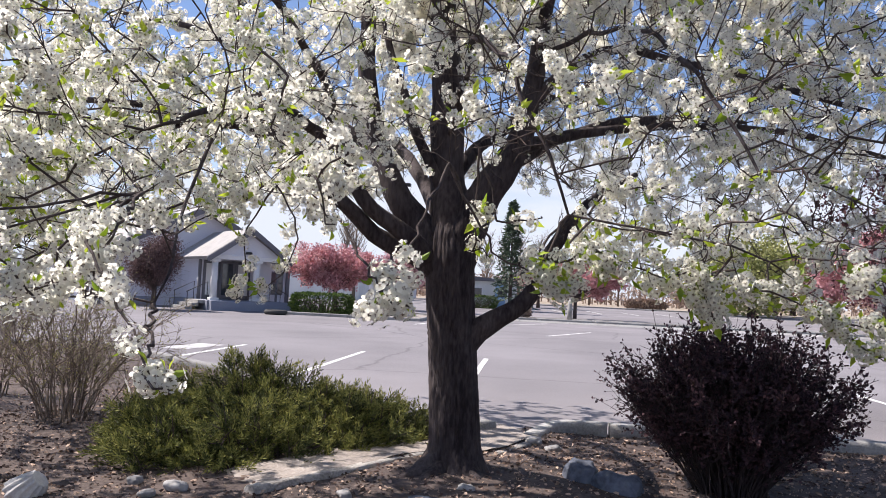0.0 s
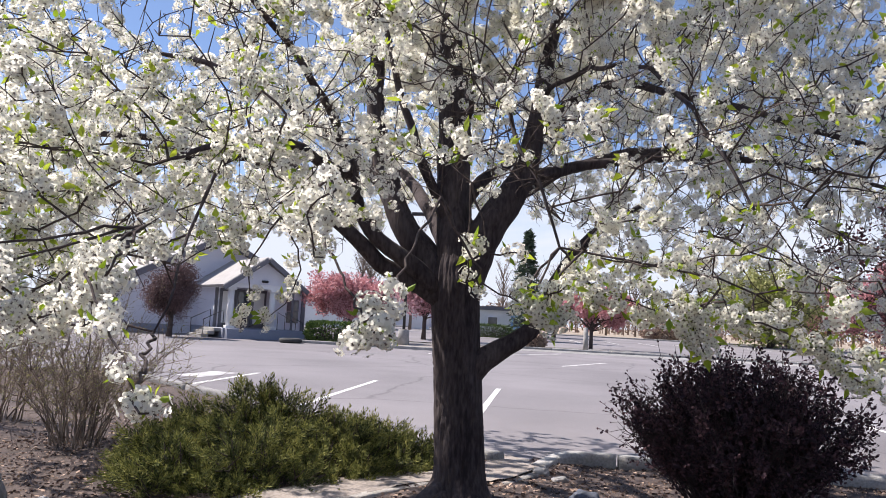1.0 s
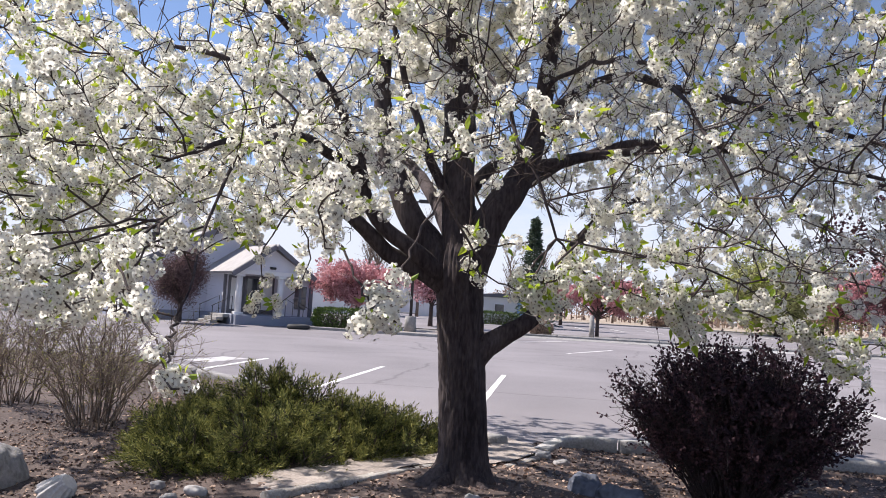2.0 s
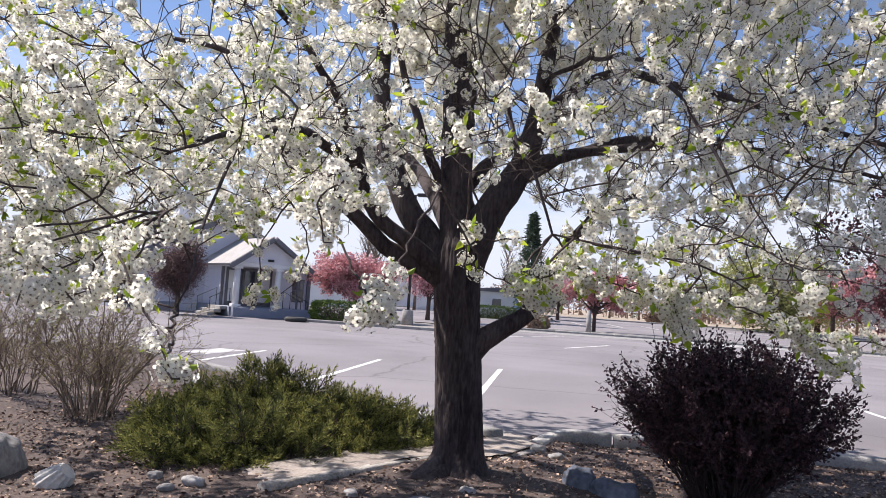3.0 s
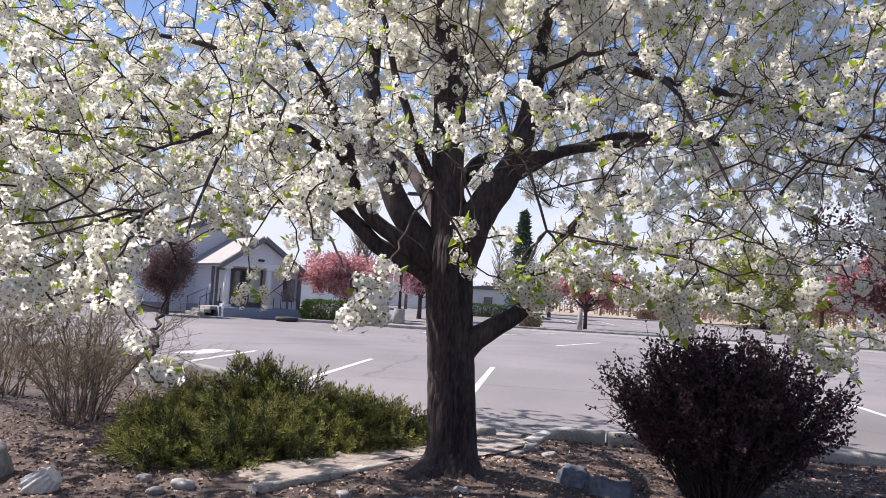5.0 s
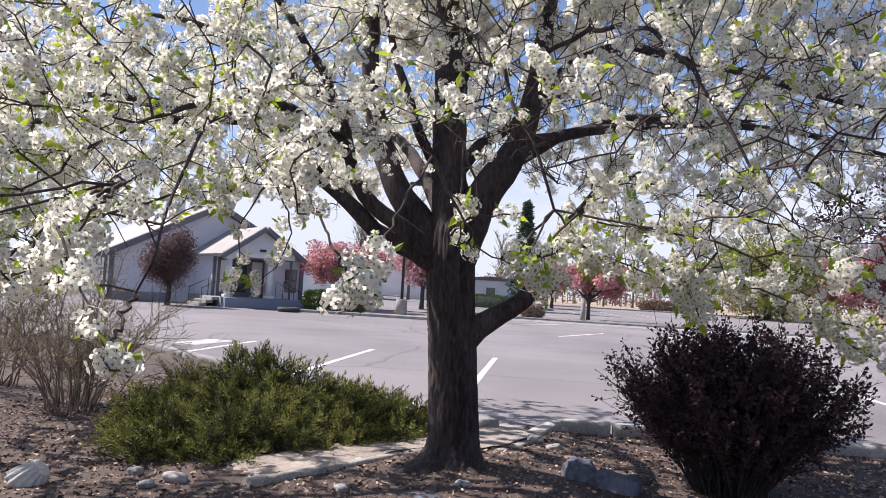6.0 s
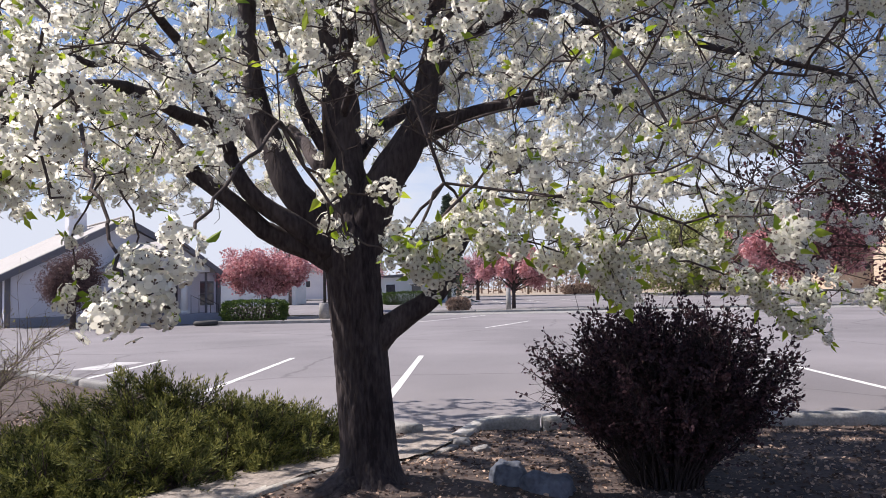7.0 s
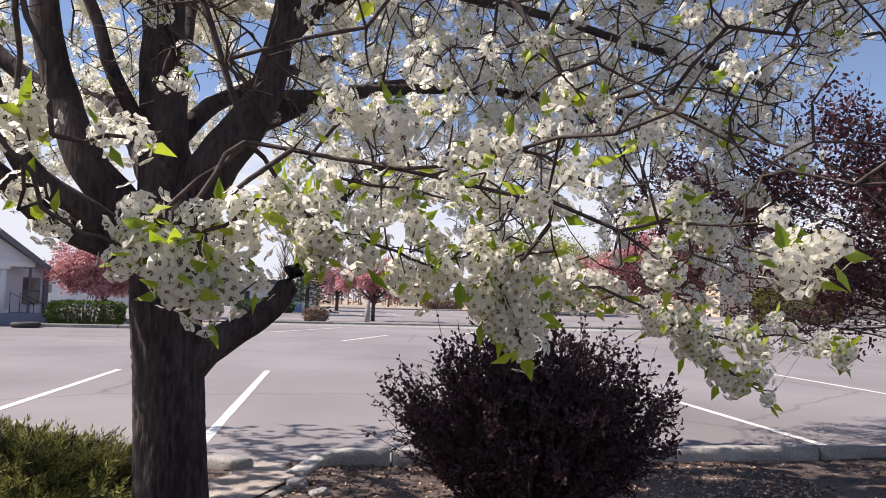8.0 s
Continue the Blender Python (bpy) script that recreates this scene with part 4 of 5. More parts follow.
for i, t in zip(singles, turns):
    m = Matrix(t.tolist()).to_4x4() @ Matrix.Scale(float(rng.uniform(0.85, 1.2)), 4)
    head = part("flower_head", fine_data[int(rng.integers(0, 6))], None, pear, m=Matrix.Translation(heads[i]) @ m)
    for _ in range(int(rng.integers(0, 3)) + (1 if heads[i][0] > 2.55 else 0)):
        d = rng.normal(0, 1, 3) + np.array([0, 0, 0.3]); d /= np.linalg.norm(d)
        turn = Matrix(frames_along(d[None], rng)[0].tolist()).to_4x4()
        part("leaf", leaf_data[int(rng.integers(0, 4))], None, head, m=Matrix.Translation(d * 0.02) @ turn @ Matrix.Scale(float(rng.uniform(0.018, 0.037)) * (1.35 if heads[i][0] > 2.4 else 1.0), 4))

# ---- shrubs of the bed ----
def juniper():
    """Crowded fans of soft plumes over a low mound, brown and bare inside, yellowish at the tips."""
    t = thing("juniper_shrub", "low spreading green juniper with yellowish tips and brown bare insides", "shrub", pose(0, 0, 0))
    r = np.random.default_rng(5)
    blobs = [(0.0, 6.0, 0.95, 0.60), (-0.15, 6.15, 0.45, 0.76), (0.75, 6.2, 0.75, 0.45), (-0.55, 5.5, 0.6, 0.42), (1.1, 6.45, 0.45, 0.36), (0.2, 5.2, 0.55, 0.36), (-0.3, 5.0, 0.5, 0.33), (-0.7, 6.3, 0.6, 0.47), (0.35, 5.75, 0.5, 0.55), (0.5, 5.25, 0.42, 0.30), (0.8, 5.75, 0.42, 0.32), (-0.1, 5.0, 0.4, 0.26), (0.55, 6.3, 0.5, 0.56), (0.9, 6.25, 0.45, 0.46), (0.7, 6.0, 0.45, 0.44)]
    lobes, tries = [], 0
    while len(lobes) < 190 and tries < 9000:
        tries += 1
        bx, by, br, bh = blobs[r.integers(0, len(blobs))]
        d = r.normal(0, 1, 3); d[2] = abs(d[2]) * r.choice([1.0, 0.4]); d /= np.linalg.norm(d)
        k = r.uniform(0.72, 1.0)
        p = np.array([bx + d[0] * br * k, by + d[1] * br * k, 0.02 + d[2] * bh * k])
        if p[0] > 1.10 + (p[1] - 5.5) * 0.75 and p[1] < 7:      # clear of the edging and trunk
            continue
        if any(np.linalg.norm((p - q) * np.array([1, 1, 1.3])) < 0.185 for q, _ in lobes):
            continue
        lobes.append((p, d))
    P, D, tip, A, B = [], [], [], [], []
    for p, d in lobes:
        size = r.uniform(0.7, 1.05)
        out = d * np.array([0.8, 0.8, 0.4]) + np.array([0, 0, 0.5]) + r.normal(0, 0.15, 3)
        out /= np.linalg.norm(out)
        root = p - out * 0.13
        for _ in range(9):
            way = out + r.normal(0, 0.56, 3)
            way /= np.linalg.norm(way)
            length = r.uniform(0.13, 0.25) * size
            base = root + r.normal(0, 0.035, 3)
            A.append(base); B.append(base + way * length * 0.8)
            droop = np.array([way[0], way[1], 0]) * 0.25
            for s in np.linspace(0.2, 1.0, 10):
                o = r.normal(0, 1, 3); o -= way * (o @ way); o /= np.linalg.norm(o)
                P.append(base + way * length * s + droop * length * s * s + o * 0.026 * (1.15 - s)); D.append(way + droop * s + o * 0.8 * (1.1 - 0.7 * s))
                tip.append(s + r.normal(0, 0.12))
    for p, d in lobes:                                  # bare brown stems under each fan
        for _ in range(2):
            a = p + r.normal(0, 0.08, 3); a[2] = max(0.05, a[2])
            A.append(np.array([a[0] - d[0] * 0.25, a[1] - d[1] * 0.25, 0.0])); B.append(a)
    P, D, tip = np.array(P), np.array(D), np.array(tip)
    spray, tris = [], []
    for i in range(9):
        z, a, s = i / 9, i * 2.4, 0.36 * (1 - i / 13)
        o = np.array([math.cos(a), math.sin(a), 0])
        w = np.array([-math.sin(a), math.cos(a), 0])
        n = len(spray)
        spray += [(0, 0, z), tuple(o * s * 0.5 + w * 0.055 + np.array([0, 0, z + 0.14])), tuple(o * s + np.array([0, 0, z + 0.36])), tuple(o * s * 0.5 - w * 0.055 + np.array([0, 0, z + 0.14]))]
        tris += [(n, n + 1, n + 2), (n, n + 2, n + 3)]
    for name, sel, mat, label in (("foliage", tip < 0.68, JUNIPER, "dull green scale leaves"), ("foliage_tip", tip >= 0.68, JUNIPER_TIP, "yellowish green young tips")):
        v, f = stamp(np.array(spray), np.array(tris), P[sel], frames_along(D[sel], r), r.uniform(0.065, 0.11, sel.sum()))
        tagged(part(name, tri_mesh(name, v, f), mat, t, label), kind="stuff")
    A, B = np.array(A), np.array(B)
    v, f = prisms(A, B, np.full(len(A), 0.006), np.full(len(A), 0.003), 4)
    tagged(part("twiggery", tri_mesh("twiggery", v, f), TWIG, t, "bare brown inner twigs"), kind="stuff")
    for i in range(14):
        bx, by, br, bh = blobs[i % len(blobs)]
        a = r.uniform(0, 6.28)
        q = np.array([bx + math.cos(a) * br * 0.7, by + math.sin(a) * br * 0.7, bh * 0.55])
        line = spline([(bx, by, -0.03), (bx + 0.4 * (q[0] - bx), by + 0.4 * (q[1] - by), bh * 0.3), tuple(q)], 0.12)
        part("stem", loft(line, np.linspace(0.022, 0.006, len(line)), 6), TWIG, t)
    return t


juniper()

def stem_line(base, ctrl, top, n, crook, r):
    """Points along a bent stem."""
    u = np.linspace(0, 1, n + 1)[:, None]
    p = (1 - u) ** 2 * base + 2 * u * (1 - u) * ctrl + u * u * top
    return p + r.normal(0, crook, p.shape) * u


def barberry():
    """A vase of many upright stems on a narrow foot, leafy above, with shoots that stand out."""
    t = thing("barberry_bush", "dense dark purple barberry bush with spiky outer twigs", "shrub", pose(3.86, 5.25, 0.02))
    r = np.random.default_rng(3)
    A, B, RA, RB, P, D = [], [], [], [], [], []
    for i in range(380):
        a, out = r.uniform(0, 2 * math.pi), math.sqrt(r.uniform(0, 1))
        shoot = i < 46
        if shoot:
            out = r.uniform(0.85, 1.0)
        lump = 1 + 0.13 * noise.noise(Vector((math.cos(a) * 1.6, math.sin(a) * 1.6, 4.2)))
        h = 1.18 * (1 - 0.33 * out ** 4) * r.uniform(0.78, 1.0) * (1.03 if shoot else 1.0)
        if out > 0.8 and r.random() < 0.55:
            h *= r.uniform(0.72, 0.95)
        wide = 0.81 * lump * (1.10 if shoot else 1.0)
        if shoot and i % 2:                          # shoots that lean far out at half height
            h, wide = r.uniform(0.62, 0.98), wide * 1.04
        base = np.array([math.cos(a) * 0.25 * r.uniform(0.1, 1), math.sin(a) * 0.2 * r.uniform(0.1, 1), -0.02])
        top = np.array([math.cos(a) * out * wide, math.sin(a) * out * wide * 0.82, h])
        ctrl = base * 0.7 + top * np.array([0.34, 0.34, 0.52])
        n = 10
        line = stem_line(base, ctrl, top, n, 0.012, r)
        for k in range(1, n + 1):
            prev, p, s = line[k - 1], line[k], k / n
            A.append(prev); B.append(p); RA.append(0.0062 * (1.1 - 0.8 * (s - 1 / n))); RB.append(0.0062 * (1.1 - 0.8 * s))
            if p[2] < 0.34 and r.random() < 0.85 or s < 0.25:
                continue
            for _ in range(3 if s < 0.8 else 2):
                d = (p - prev) / np.linalg.norm(p - prev) * 0.8 + r.normal(0, 0.5, 3)
                ln = r.uniform(0.05, 0.16)
                A.append(p); B.append(p + d * ln); RA.append(0.0022); RB.append(0.001)
                for u in np.linspace(0.15, 1.0, 6):
                    P.append(p + d * ln * u); D.append(d)
            for u in (0.0, 0.33, 0.66):
                P.append(prev + (p - prev) * u); D.append(p - prev)
    v, f = prisms(np.array(A), np.array(B), np.array(RA), np.array(RB), 4)
    tagged(part("stemwork", tri_mesh("stemwork", v, f), BARBERRY_WOOD, t, "thin dark thorny stems"), kind="stuff")
    P, D = np.array(P), np.array(D)
    each = 2
    keep = np.array([noise.noise(Vector(q * 5.5)) > -0.22 for q in P])       # small gaps that let light through
    P, D = np.repeat(P[keep], each, 0), np.repeat(D[keep], each, 0)
    D = D / np.linalg.norm(D, axis=1)[:, None] + r.normal(0, 0.8, D.shape)
    v, f = stamp(SMALL, SMALL_T, P + r.normal(0, 0.005, P.shape), frames_along(D, r), 0.028 * r.uniform(0.6, 1.4, len(P)))
    tagged(part("foliage", tri_mesh("foliage", v, f), BARBERRY, t, "small dark purple leaves"), kind="stuff")


def bare_shrub(at, seed, height, spread, stems):
    """Many thin arching canes from one stool, forking into fine pale twigs with opening buds."""
    t = thing("bare_shrub", "leafless brown many-stemmed shrub with swelling yellow-green buds", "shrub", pose(*at))
    r = np.random.default_rng(seed)
    A, B, RA, RB, P, D = [], [], [], [], [], []
    for i in range(stems):
        a, out = r.uniform(0, 2 * math.pi), math.sqrt(r.uniform(0, 1))
        h = height * (1 - 0.35 * out ** 2) * r.uniform(0.6, 1.05)
        base = np.array([math.cos(a) * 0.34 * r.uniform(0, 1), math.sin(a) * 0.3 * r.uniform(0, 1), -0.02])
        top = np.array([math.cos(a) * out * spread, math.sin(a) * out * spread * 0.8, h])
        line = stem_line(base, base * 0.5 + top * np.array([0.35, 0.35, 0.6]), top, 9, 0.035, r)
        thick = r.uniform(0.005, 0.011)
        for k in range(1, 10):
            prev, p, s = line[k - 1], line[k], k / 9
            A.append(prev); B.append(p); RA.append(thick * (1.08 - 0.8 * (s - 1 / 9))); RB.append(thick * (1.08 - 0.8 * s))
            if s < 0.25:
                continue
            for _ in range(3):
                d = (p - prev) / np.linalg.norm(p - prev) * 0.6 + r.normal(0, 0.55, 3) + np.array([0, 0, 0.15])
                ln = r.uniform(0.08, 0.30)
                q = p + d * ln + r.normal(0, 0.015, 3)
                A.append(p); B.append(q); RA.append(thick * 0.34); RB.append(thick * 0.16)
                for _ in range(3):
                    u = r.uniform(0.3, 1.0)
                    e = p + (q - p) * u
                    g = e + (d * 0.5 + r.normal(0, 0.5, 3)) * r.uniform(0.04, 0.13)
                    A.append(e); B.append(g); RA.append(thick * 0.2); RB.append(thick * 0.1)
                    P += [g, e * 0.5 + g * 0.5]; D += [g - e, g - e]
    v, f = prisms(np.array(A), np.array(B), np.array(RA), np.array(RB), 4)
    tagged(part("stemwork", tri_mesh("stemwork", v, f), SHRUB_WOOD, t, "thin brown canes"), kind="stuff")
    P, D = np.array(P), np.array(D)
    keep = r.random(len(P)) < 0.75
    P, D = P[keep], D[keep] + r.normal(0, 0.03, (keep.sum(), 3))
    v, f = stamp(LEAF, LEAF_T, P, frames_along(D, r), 0.016 * r.uniform(0.6, 1.4, len(P)))
    tagged(part("foliage", tri_mesh("foliage", v, f), BUD, t, "opening yellow-green buds"), kind="stuff")


barberry()
bare_shrub((-1.95, 6.1, 0.0), 8, 1.55, 1.15, 58)
bare_shrub((-3.6, 6.9, 0.0), 9, 1.5, 1.0, 34)

# ---- litter, stones, pot ----
def litter():
    r = np.random.default_rng(21)
    n = 36000
    x = np.where(r.random(n) < 0.75, r.uniform(-2.6, 6.5, n), r.uniform(-6, 10, n)); y = r.uniform(2.4, 8.6, n)
    ok = [(yy < kerb_y(xx) - 0.12) and not (0.3 < xx < 2.2 and yy > 4.1 + (xx - 0.4) * 1.32 and r.random() < 0.82) and math.hypot(xx - 1.87, yy - 5.1) > 0.26 for xx, yy in zip(x, y)]
    x, y = x[ok], y[ok]
    z = np.array([bed_z(a, b) for a, b in zip(x, y)]) + 0.006
    P = np.stack([x, y, z], 1)
    D = r.normal(0, 1, (len(P), 3)); D[:, 2] *= 0.22
    chip = np.array([(-0.22, 0, 0), (0.22, 0, 0.0), (0.26, 0.10, 0.55), (0.02, 0.02, 1.0), (-0.25, 0.03, 0.5)])
    tri = np.array([(0, 1, 2), (0, 2, 4), (4, 2, 3)])
    v, f = stamp(chip, tri, P, frames_along(D, r), r.uniform(0.012, 0.042, len(P)))
    tagged(part("leaf_litter", tri_mesh("leaf_litter", v, f), CHIP), "brown wood chips and dry leaves scattered over the bed", "litter", kind="stuff")


litter()

def stone(at, size, seed, mat=STONE, turn=0, name="stone", label="rough grey stone lying on the mulch"):
    bm = bmesh.new()
    bmesh.ops.create_icosphere(bm, subdivisions=4, radius=1)
    for v in bm.verts:
        c = v.co
        k = 1 + 0.30 * noise.noise(c * 0.9 + Vector((seed, 0, 0))) + 0.16 * noise.noise(c * 2.1 + Vector((0, seed, 0))) + 0.05 * noise.noise(c * 6 + Vector((0, 0, seed)))
        q = Vector([math.copysign(abs(a) ** 0.72, a) for a in c]) * k
        v.co = Vector((q.x * size[0], q.y * size[1], q.z * size[2]))
    for f in bm.faces:
        f.smooth = True
    ob = part(name, bm, mat, None, m=pose(*at, 0, 0, turn))
    return tagged(ob, label, "stone")


stone((-1.36, 3.95, 0.08), (0.30, 0.28, 0.20), 5.3, STONE, 20, label="large rough tan-grey boulder at the edge of the bed")
stone((2.78, 5.15, 0.09), (0.11, 0.13, 0.15), 8, BLUE_STONE, 10, label="bluish grey stone beside the tree")
stone((3.02, 4.98, 0.08), (0.17, 0.12, 0.11), 12, BLUE_STONE, -20, label="bluish grey stone beside the tree")
stone((1.75, 4.35, 0.04), (0.22, 0.12, 0.05), 15, BLUE_STONE, 5, label="flat bluish stone half sunk in the mulch")
stone((2.0, 4.62, 0.09), (0.06, 0.05, 0.04), 17, STONE, 5, label="small pale stone at the foot of the trunk")
for i, (x, y, s) in enumerate(((0.15, 4.25, 0.06), (0.02, 4.1, 0.04), (-0.2, 4.35, 0.045), (1.25, 4.3, 0.04), (2.45, 6.45, 0.06), (2.62, 6.2, 0.05))):
    stone((x, y, bed_z(x, y) + s * 0.25), (s * 1.3, s, s * 0.7), 30 + i, STONE, i * 40, label="small rough stone on the leaf litter")

def fluted_pot():
    """A ribbed clay pot, lying tipped over."""
    t = thing("fluted_pot", "pale ribbed clay pot lying tipped on the litter", "pot", Matrix.Translation((-0.62, 3.90, 0.09)) @ Vector((-0.72, -0.1, -0.68)).to_track_quat("Z", "Y").to_matrix().to_4x4() @ Matrix.Scale(0.86, 4))
    bm, rings = bmesh.new(), []
    prof = [(0.065, 0), (0.075, 0.01), (0.10, 0.07), (0.125, 0.15), (0.135, 0.19), (0.125, 0.19), (0.115, 0.15), (0.09, 0.07), (0.06, 0.02)]
    n = 72
    for j, (r, z) in enumerate(prof):
        rings.append([bm.verts.new(((r + (0.010 * math.cos(13 * 2 * math.pi * k / n + z * 14) if 0 < j < 5 else 0)) * math.cos(2 * math.pi * k / n), (r + (0.010 * math.cos(13 * 2 * math.pi * k / n + z * 14) if 0 < j < 5 else 0)) * math.sin(2 * math.pi * k / n), z - 0.09)) for k in range(n)])
    for a, b in zip(rings, rings[1:]):
        for k in range(n):
            bm.faces.new((a[k], a[(k + 1) % n], b[(k + 1) % n], b[k])).smooth = True
    bm.faces.new(rings[0][::-1]); bm.faces.new(rings[-1])
    part("pot_body", bm, POT_CLAY, t)


fluted_pot()

# ---- other trees ----
def leafy_tree(name, label, at, height, trunk_r, crown_c, crown_r, leaf_mat, leaves, leaf_size, seed, bark=TWIG, clumps=26, fork=0.35, category="tree", droop=0.0, clump=(0.28, 0.5)):
    """Tapered trunk, limbs that reach the clumps of the crown, and many single leaves with gaps."""
    t = thing(name, label, category, pose(*at))
    r = np.random.default_rng(seed)
    fz = height * fork
    part("trunk", loft([(0, 0, -0.1), (0.01, 0, fz * 0.4), (0.02, 0.02, fz), (0.0, 0.05, height * 0.8)], [trunk_r * 1.25, trunk_r, trunk_r * 0.85, trunk_r * 0.2], 9, 0.15, seed), bark, t)
    C, S = [], []
    for i in range(clumps):
        d = r.normal(0, 1, 3); d /= np.linalg.norm(d)
        k = r.uniform(0.35, 0.95)
        C.append(np.array(crown_c) + d * k * np.array(crown_r)); S.append(r.uniform(*clump) * min(crown_r))
    A, B, RA, RB = [], [], [], []
    for i, c in enumerate(C):
        z0 = r.uniform(0.75, 1.5) * fz
        a = np.array([0, 0, min(z0, c[2])]); m = a * 0.45 + c * 0.55 + r.normal(0, 0.06, 3) * crown_r[0]
        rad = trunk_r * 0.42 * min(1.0, (40 / clumps) ** 0.8)
        if i < 7:
            part("limb", loft(spline([tuple(a), tuple(m), tuple(c)], max(0.15, crown_r[0] / 9)), np.linspace(rad, rad * 0.25, len(spline([tuple(a), tuple(m), tuple(c)], max(0.15, crown_r[0] / 9)))), 6), bark, t)
        else:
            A += [a, m]; B += [m, c]; RA += [rad * 0.7, rad * 0.45]; RB += [rad * 0.45, rad * 0.2]
        for _ in range(9):
            q = c + r.normal(0, 1, 3) * S[i] * 0.8
            A.append(m * 0.3 + c * 0.7); B.append(q); RA.append(rad * 0.22); RB.append(rad * 0.06)
    v, f = prisms(np.array(A), np.array(B), np.array(RA), np.array(RB), 4)
    tagged(part("twigwork", tri_mesh("twigwork", v, f), bark, t), kind="stuff")
    C, S = np.array(C), np.array(S)
    idx = r.integers(0, clumps, leaves)
    d = r.normal(0, 1, (leaves, 3)); d /= np.linalg.norm(d, axis=1)[:, None]
    P = C[idx] + d * (S[idx] * r.uniform(0.2, 1.25, leaves) ** 0.7)[:, None]
    P[:, 2] -= droop * r.uniform(0, 1, leaves)
    v, f = stamp(*((SMALL, SMALL_T) if leaves > 12500 else (LEAF, LEAF_T)), P, rotations(r, leaves), leaf_size * r.uniform(0.6, 1.4, leaves))
    tagged(part("crown", tri_mesh("crown", v, f), leaf_mat, t), kind="stuff")
    return t


leafy_tree("plum_tree", "dark purple-leaved plum tree overhanging the kerb", (9.1, 6.5, 0.0), 5.0, 0.12, (-0.7, 0.9, 2.3), (3.3, 3.0, 1.35), PLUM, 52000, 0.045, 41, clumps=170, fork=0.22, clump=(0.14, 0.30))
leafy_tree("crabapple_tree", "rounded red-blossomed crabapple behind the hedge", (-7.9, 36.2, 0.1), 3.9, 0.13, (0, 0, 2.35), (2.6, 1.9, 1.15), RED_LEAF, 26000, 0.14, 51, clumps=70)
leafy_tree("crabapple_tree", "red crabapple in a car park island", (5.2, 46.5, 0.0), 4.2, 0.12, (0.6, 0, 2.7), (2.9, 2.0, 1.2), RED_LEAF, 22000, 0.18, 52, clumps=40)
leafy_tree("crabapple_tree", "dark red crabapple near the far wall", (23.5, 45.5, 0.0), 6.8, 0.2, (0.8, 0, 4.2), (4.4, 3.0, 2.1), RED_LEAF, 22000, 0.22, 53, clumps=46)
leafy_tree("crabapple_tree", "low pinkish crabapple beyond the island", (3.0, 66, 0.35), 4.2, 0.15, (0, 0, 2.7), (2.3, 2.0, 1.5), PINK, 6000, 0.2, 54, clumps=30)
leafy_tree("crabapple_tree", "low pinkish crabapple behind the red one", (-5.8, 47, 0.05), 4.8, 0.15, (0, 0, 3.1), (2.9, 2.0, 1.5), PINK, 6000, 0.2, 55, clumps=30)
leafy_tree("crabapple_tree", "red crabapple far beyond the car parks", (31, 78, 0.5), 6.5, 0.2, (0, 0, 3.9), (4.6, 3, 2.3), RED_LEAF, 8000, 0.3, 56, clumps=40)
leafy_tree("willow_tree", "yellow-green willow coming into leaf", (23, 70, 0.4), 9.5, 0.3, (0, 0, 4.6), (6.6, 4, 3.8), WILLOW, 16000, 0.30, 57, clumps=60, fork=0.2, droop=1.2)
leafy_tree("willow_tree", "yellow-green willow coming into leaf", (33, 88, 0.5), 10, 0.3, (0, 0, 4.8), (6.0, 4, 4.0), WILLOW, 12000, 0.3, 58, clumps=60, fork=0.2, droop=1.2)
leafy_tree("pyramid_shrub", "brownish purple bottle-shaped shrub against the house wall", (-14.9, 30.6, 0.0), 3.9, 0.12, (0, 0, 2.2), (1.25, 1.25, 1.45), BROWN_LEAF, 22000, 0.08, 59, clumps=60, fork=0.22, category="shrub")

def bare_tree(at, height, seed, label="leafless grey tree far behind the roofs"):
    t = thing("bare_tree", label, "tree", pose(*at))
    r = np.random.default_rng(seed)
    part("trunk", loft([(0, 0, -0.1), (0.05, 0, height * 0.3), (0, 0.05, height * 0.62), (0.1, 0, height)], [0.16, 0.12, 0.07, 0.015], 7, 0.1, seed), SHRUB_WOOD, t)
    A, B, RA, RB = [], [], [], []
    for i in range(46):
        z = height * r.uniform(0.2, 0.85); a = r.uniform(0, 6.28); ln = height * 0.33 * r.uniform(0.5, 1.1)
        p = np.array([0, 0, z]); q = p + ln * np.array([math.cos(a) * 0.42, math.sin(a) * 0.42, 0.85])
        A.append(p); B.append(q); RA.append(0.045); RB.append(0.015)
        for _ in range(5):
            s = r.uniform(0.3, 0.95); b = p + (q - p) * s
            A.append(b); B.append(b + (np.array([0, 0, 0.6]) + r.normal(0, 0.45, 3)) * ln * 0.3); RA.append(0.018); RB.append(0.006)
    v, f = prisms(np.array(A), np.array(B), np.array(RA), np.array(RB), 4)
    tagged(part("branchwork", tri_mesh("branchwork", v, f), SHRUB_WOOD, t), kind="stuff")


for i, (x, y, h) in enumerate(((-13.5, 62, 8.5), (-10.5, 66, 9.5), (-16.5, 70, 9.0), (-7.5, 74, 7.5), (-3.0, 84, 8.0), (-1.2, 88, 8.5), (0.8, 86, 8.0), (3.2, 90, 8.5), (40, 95, 10), (10, 96, 7), (14, 98, 7.5))):
    bare_tree((x, y, far_z(y)), h, 70 + i)

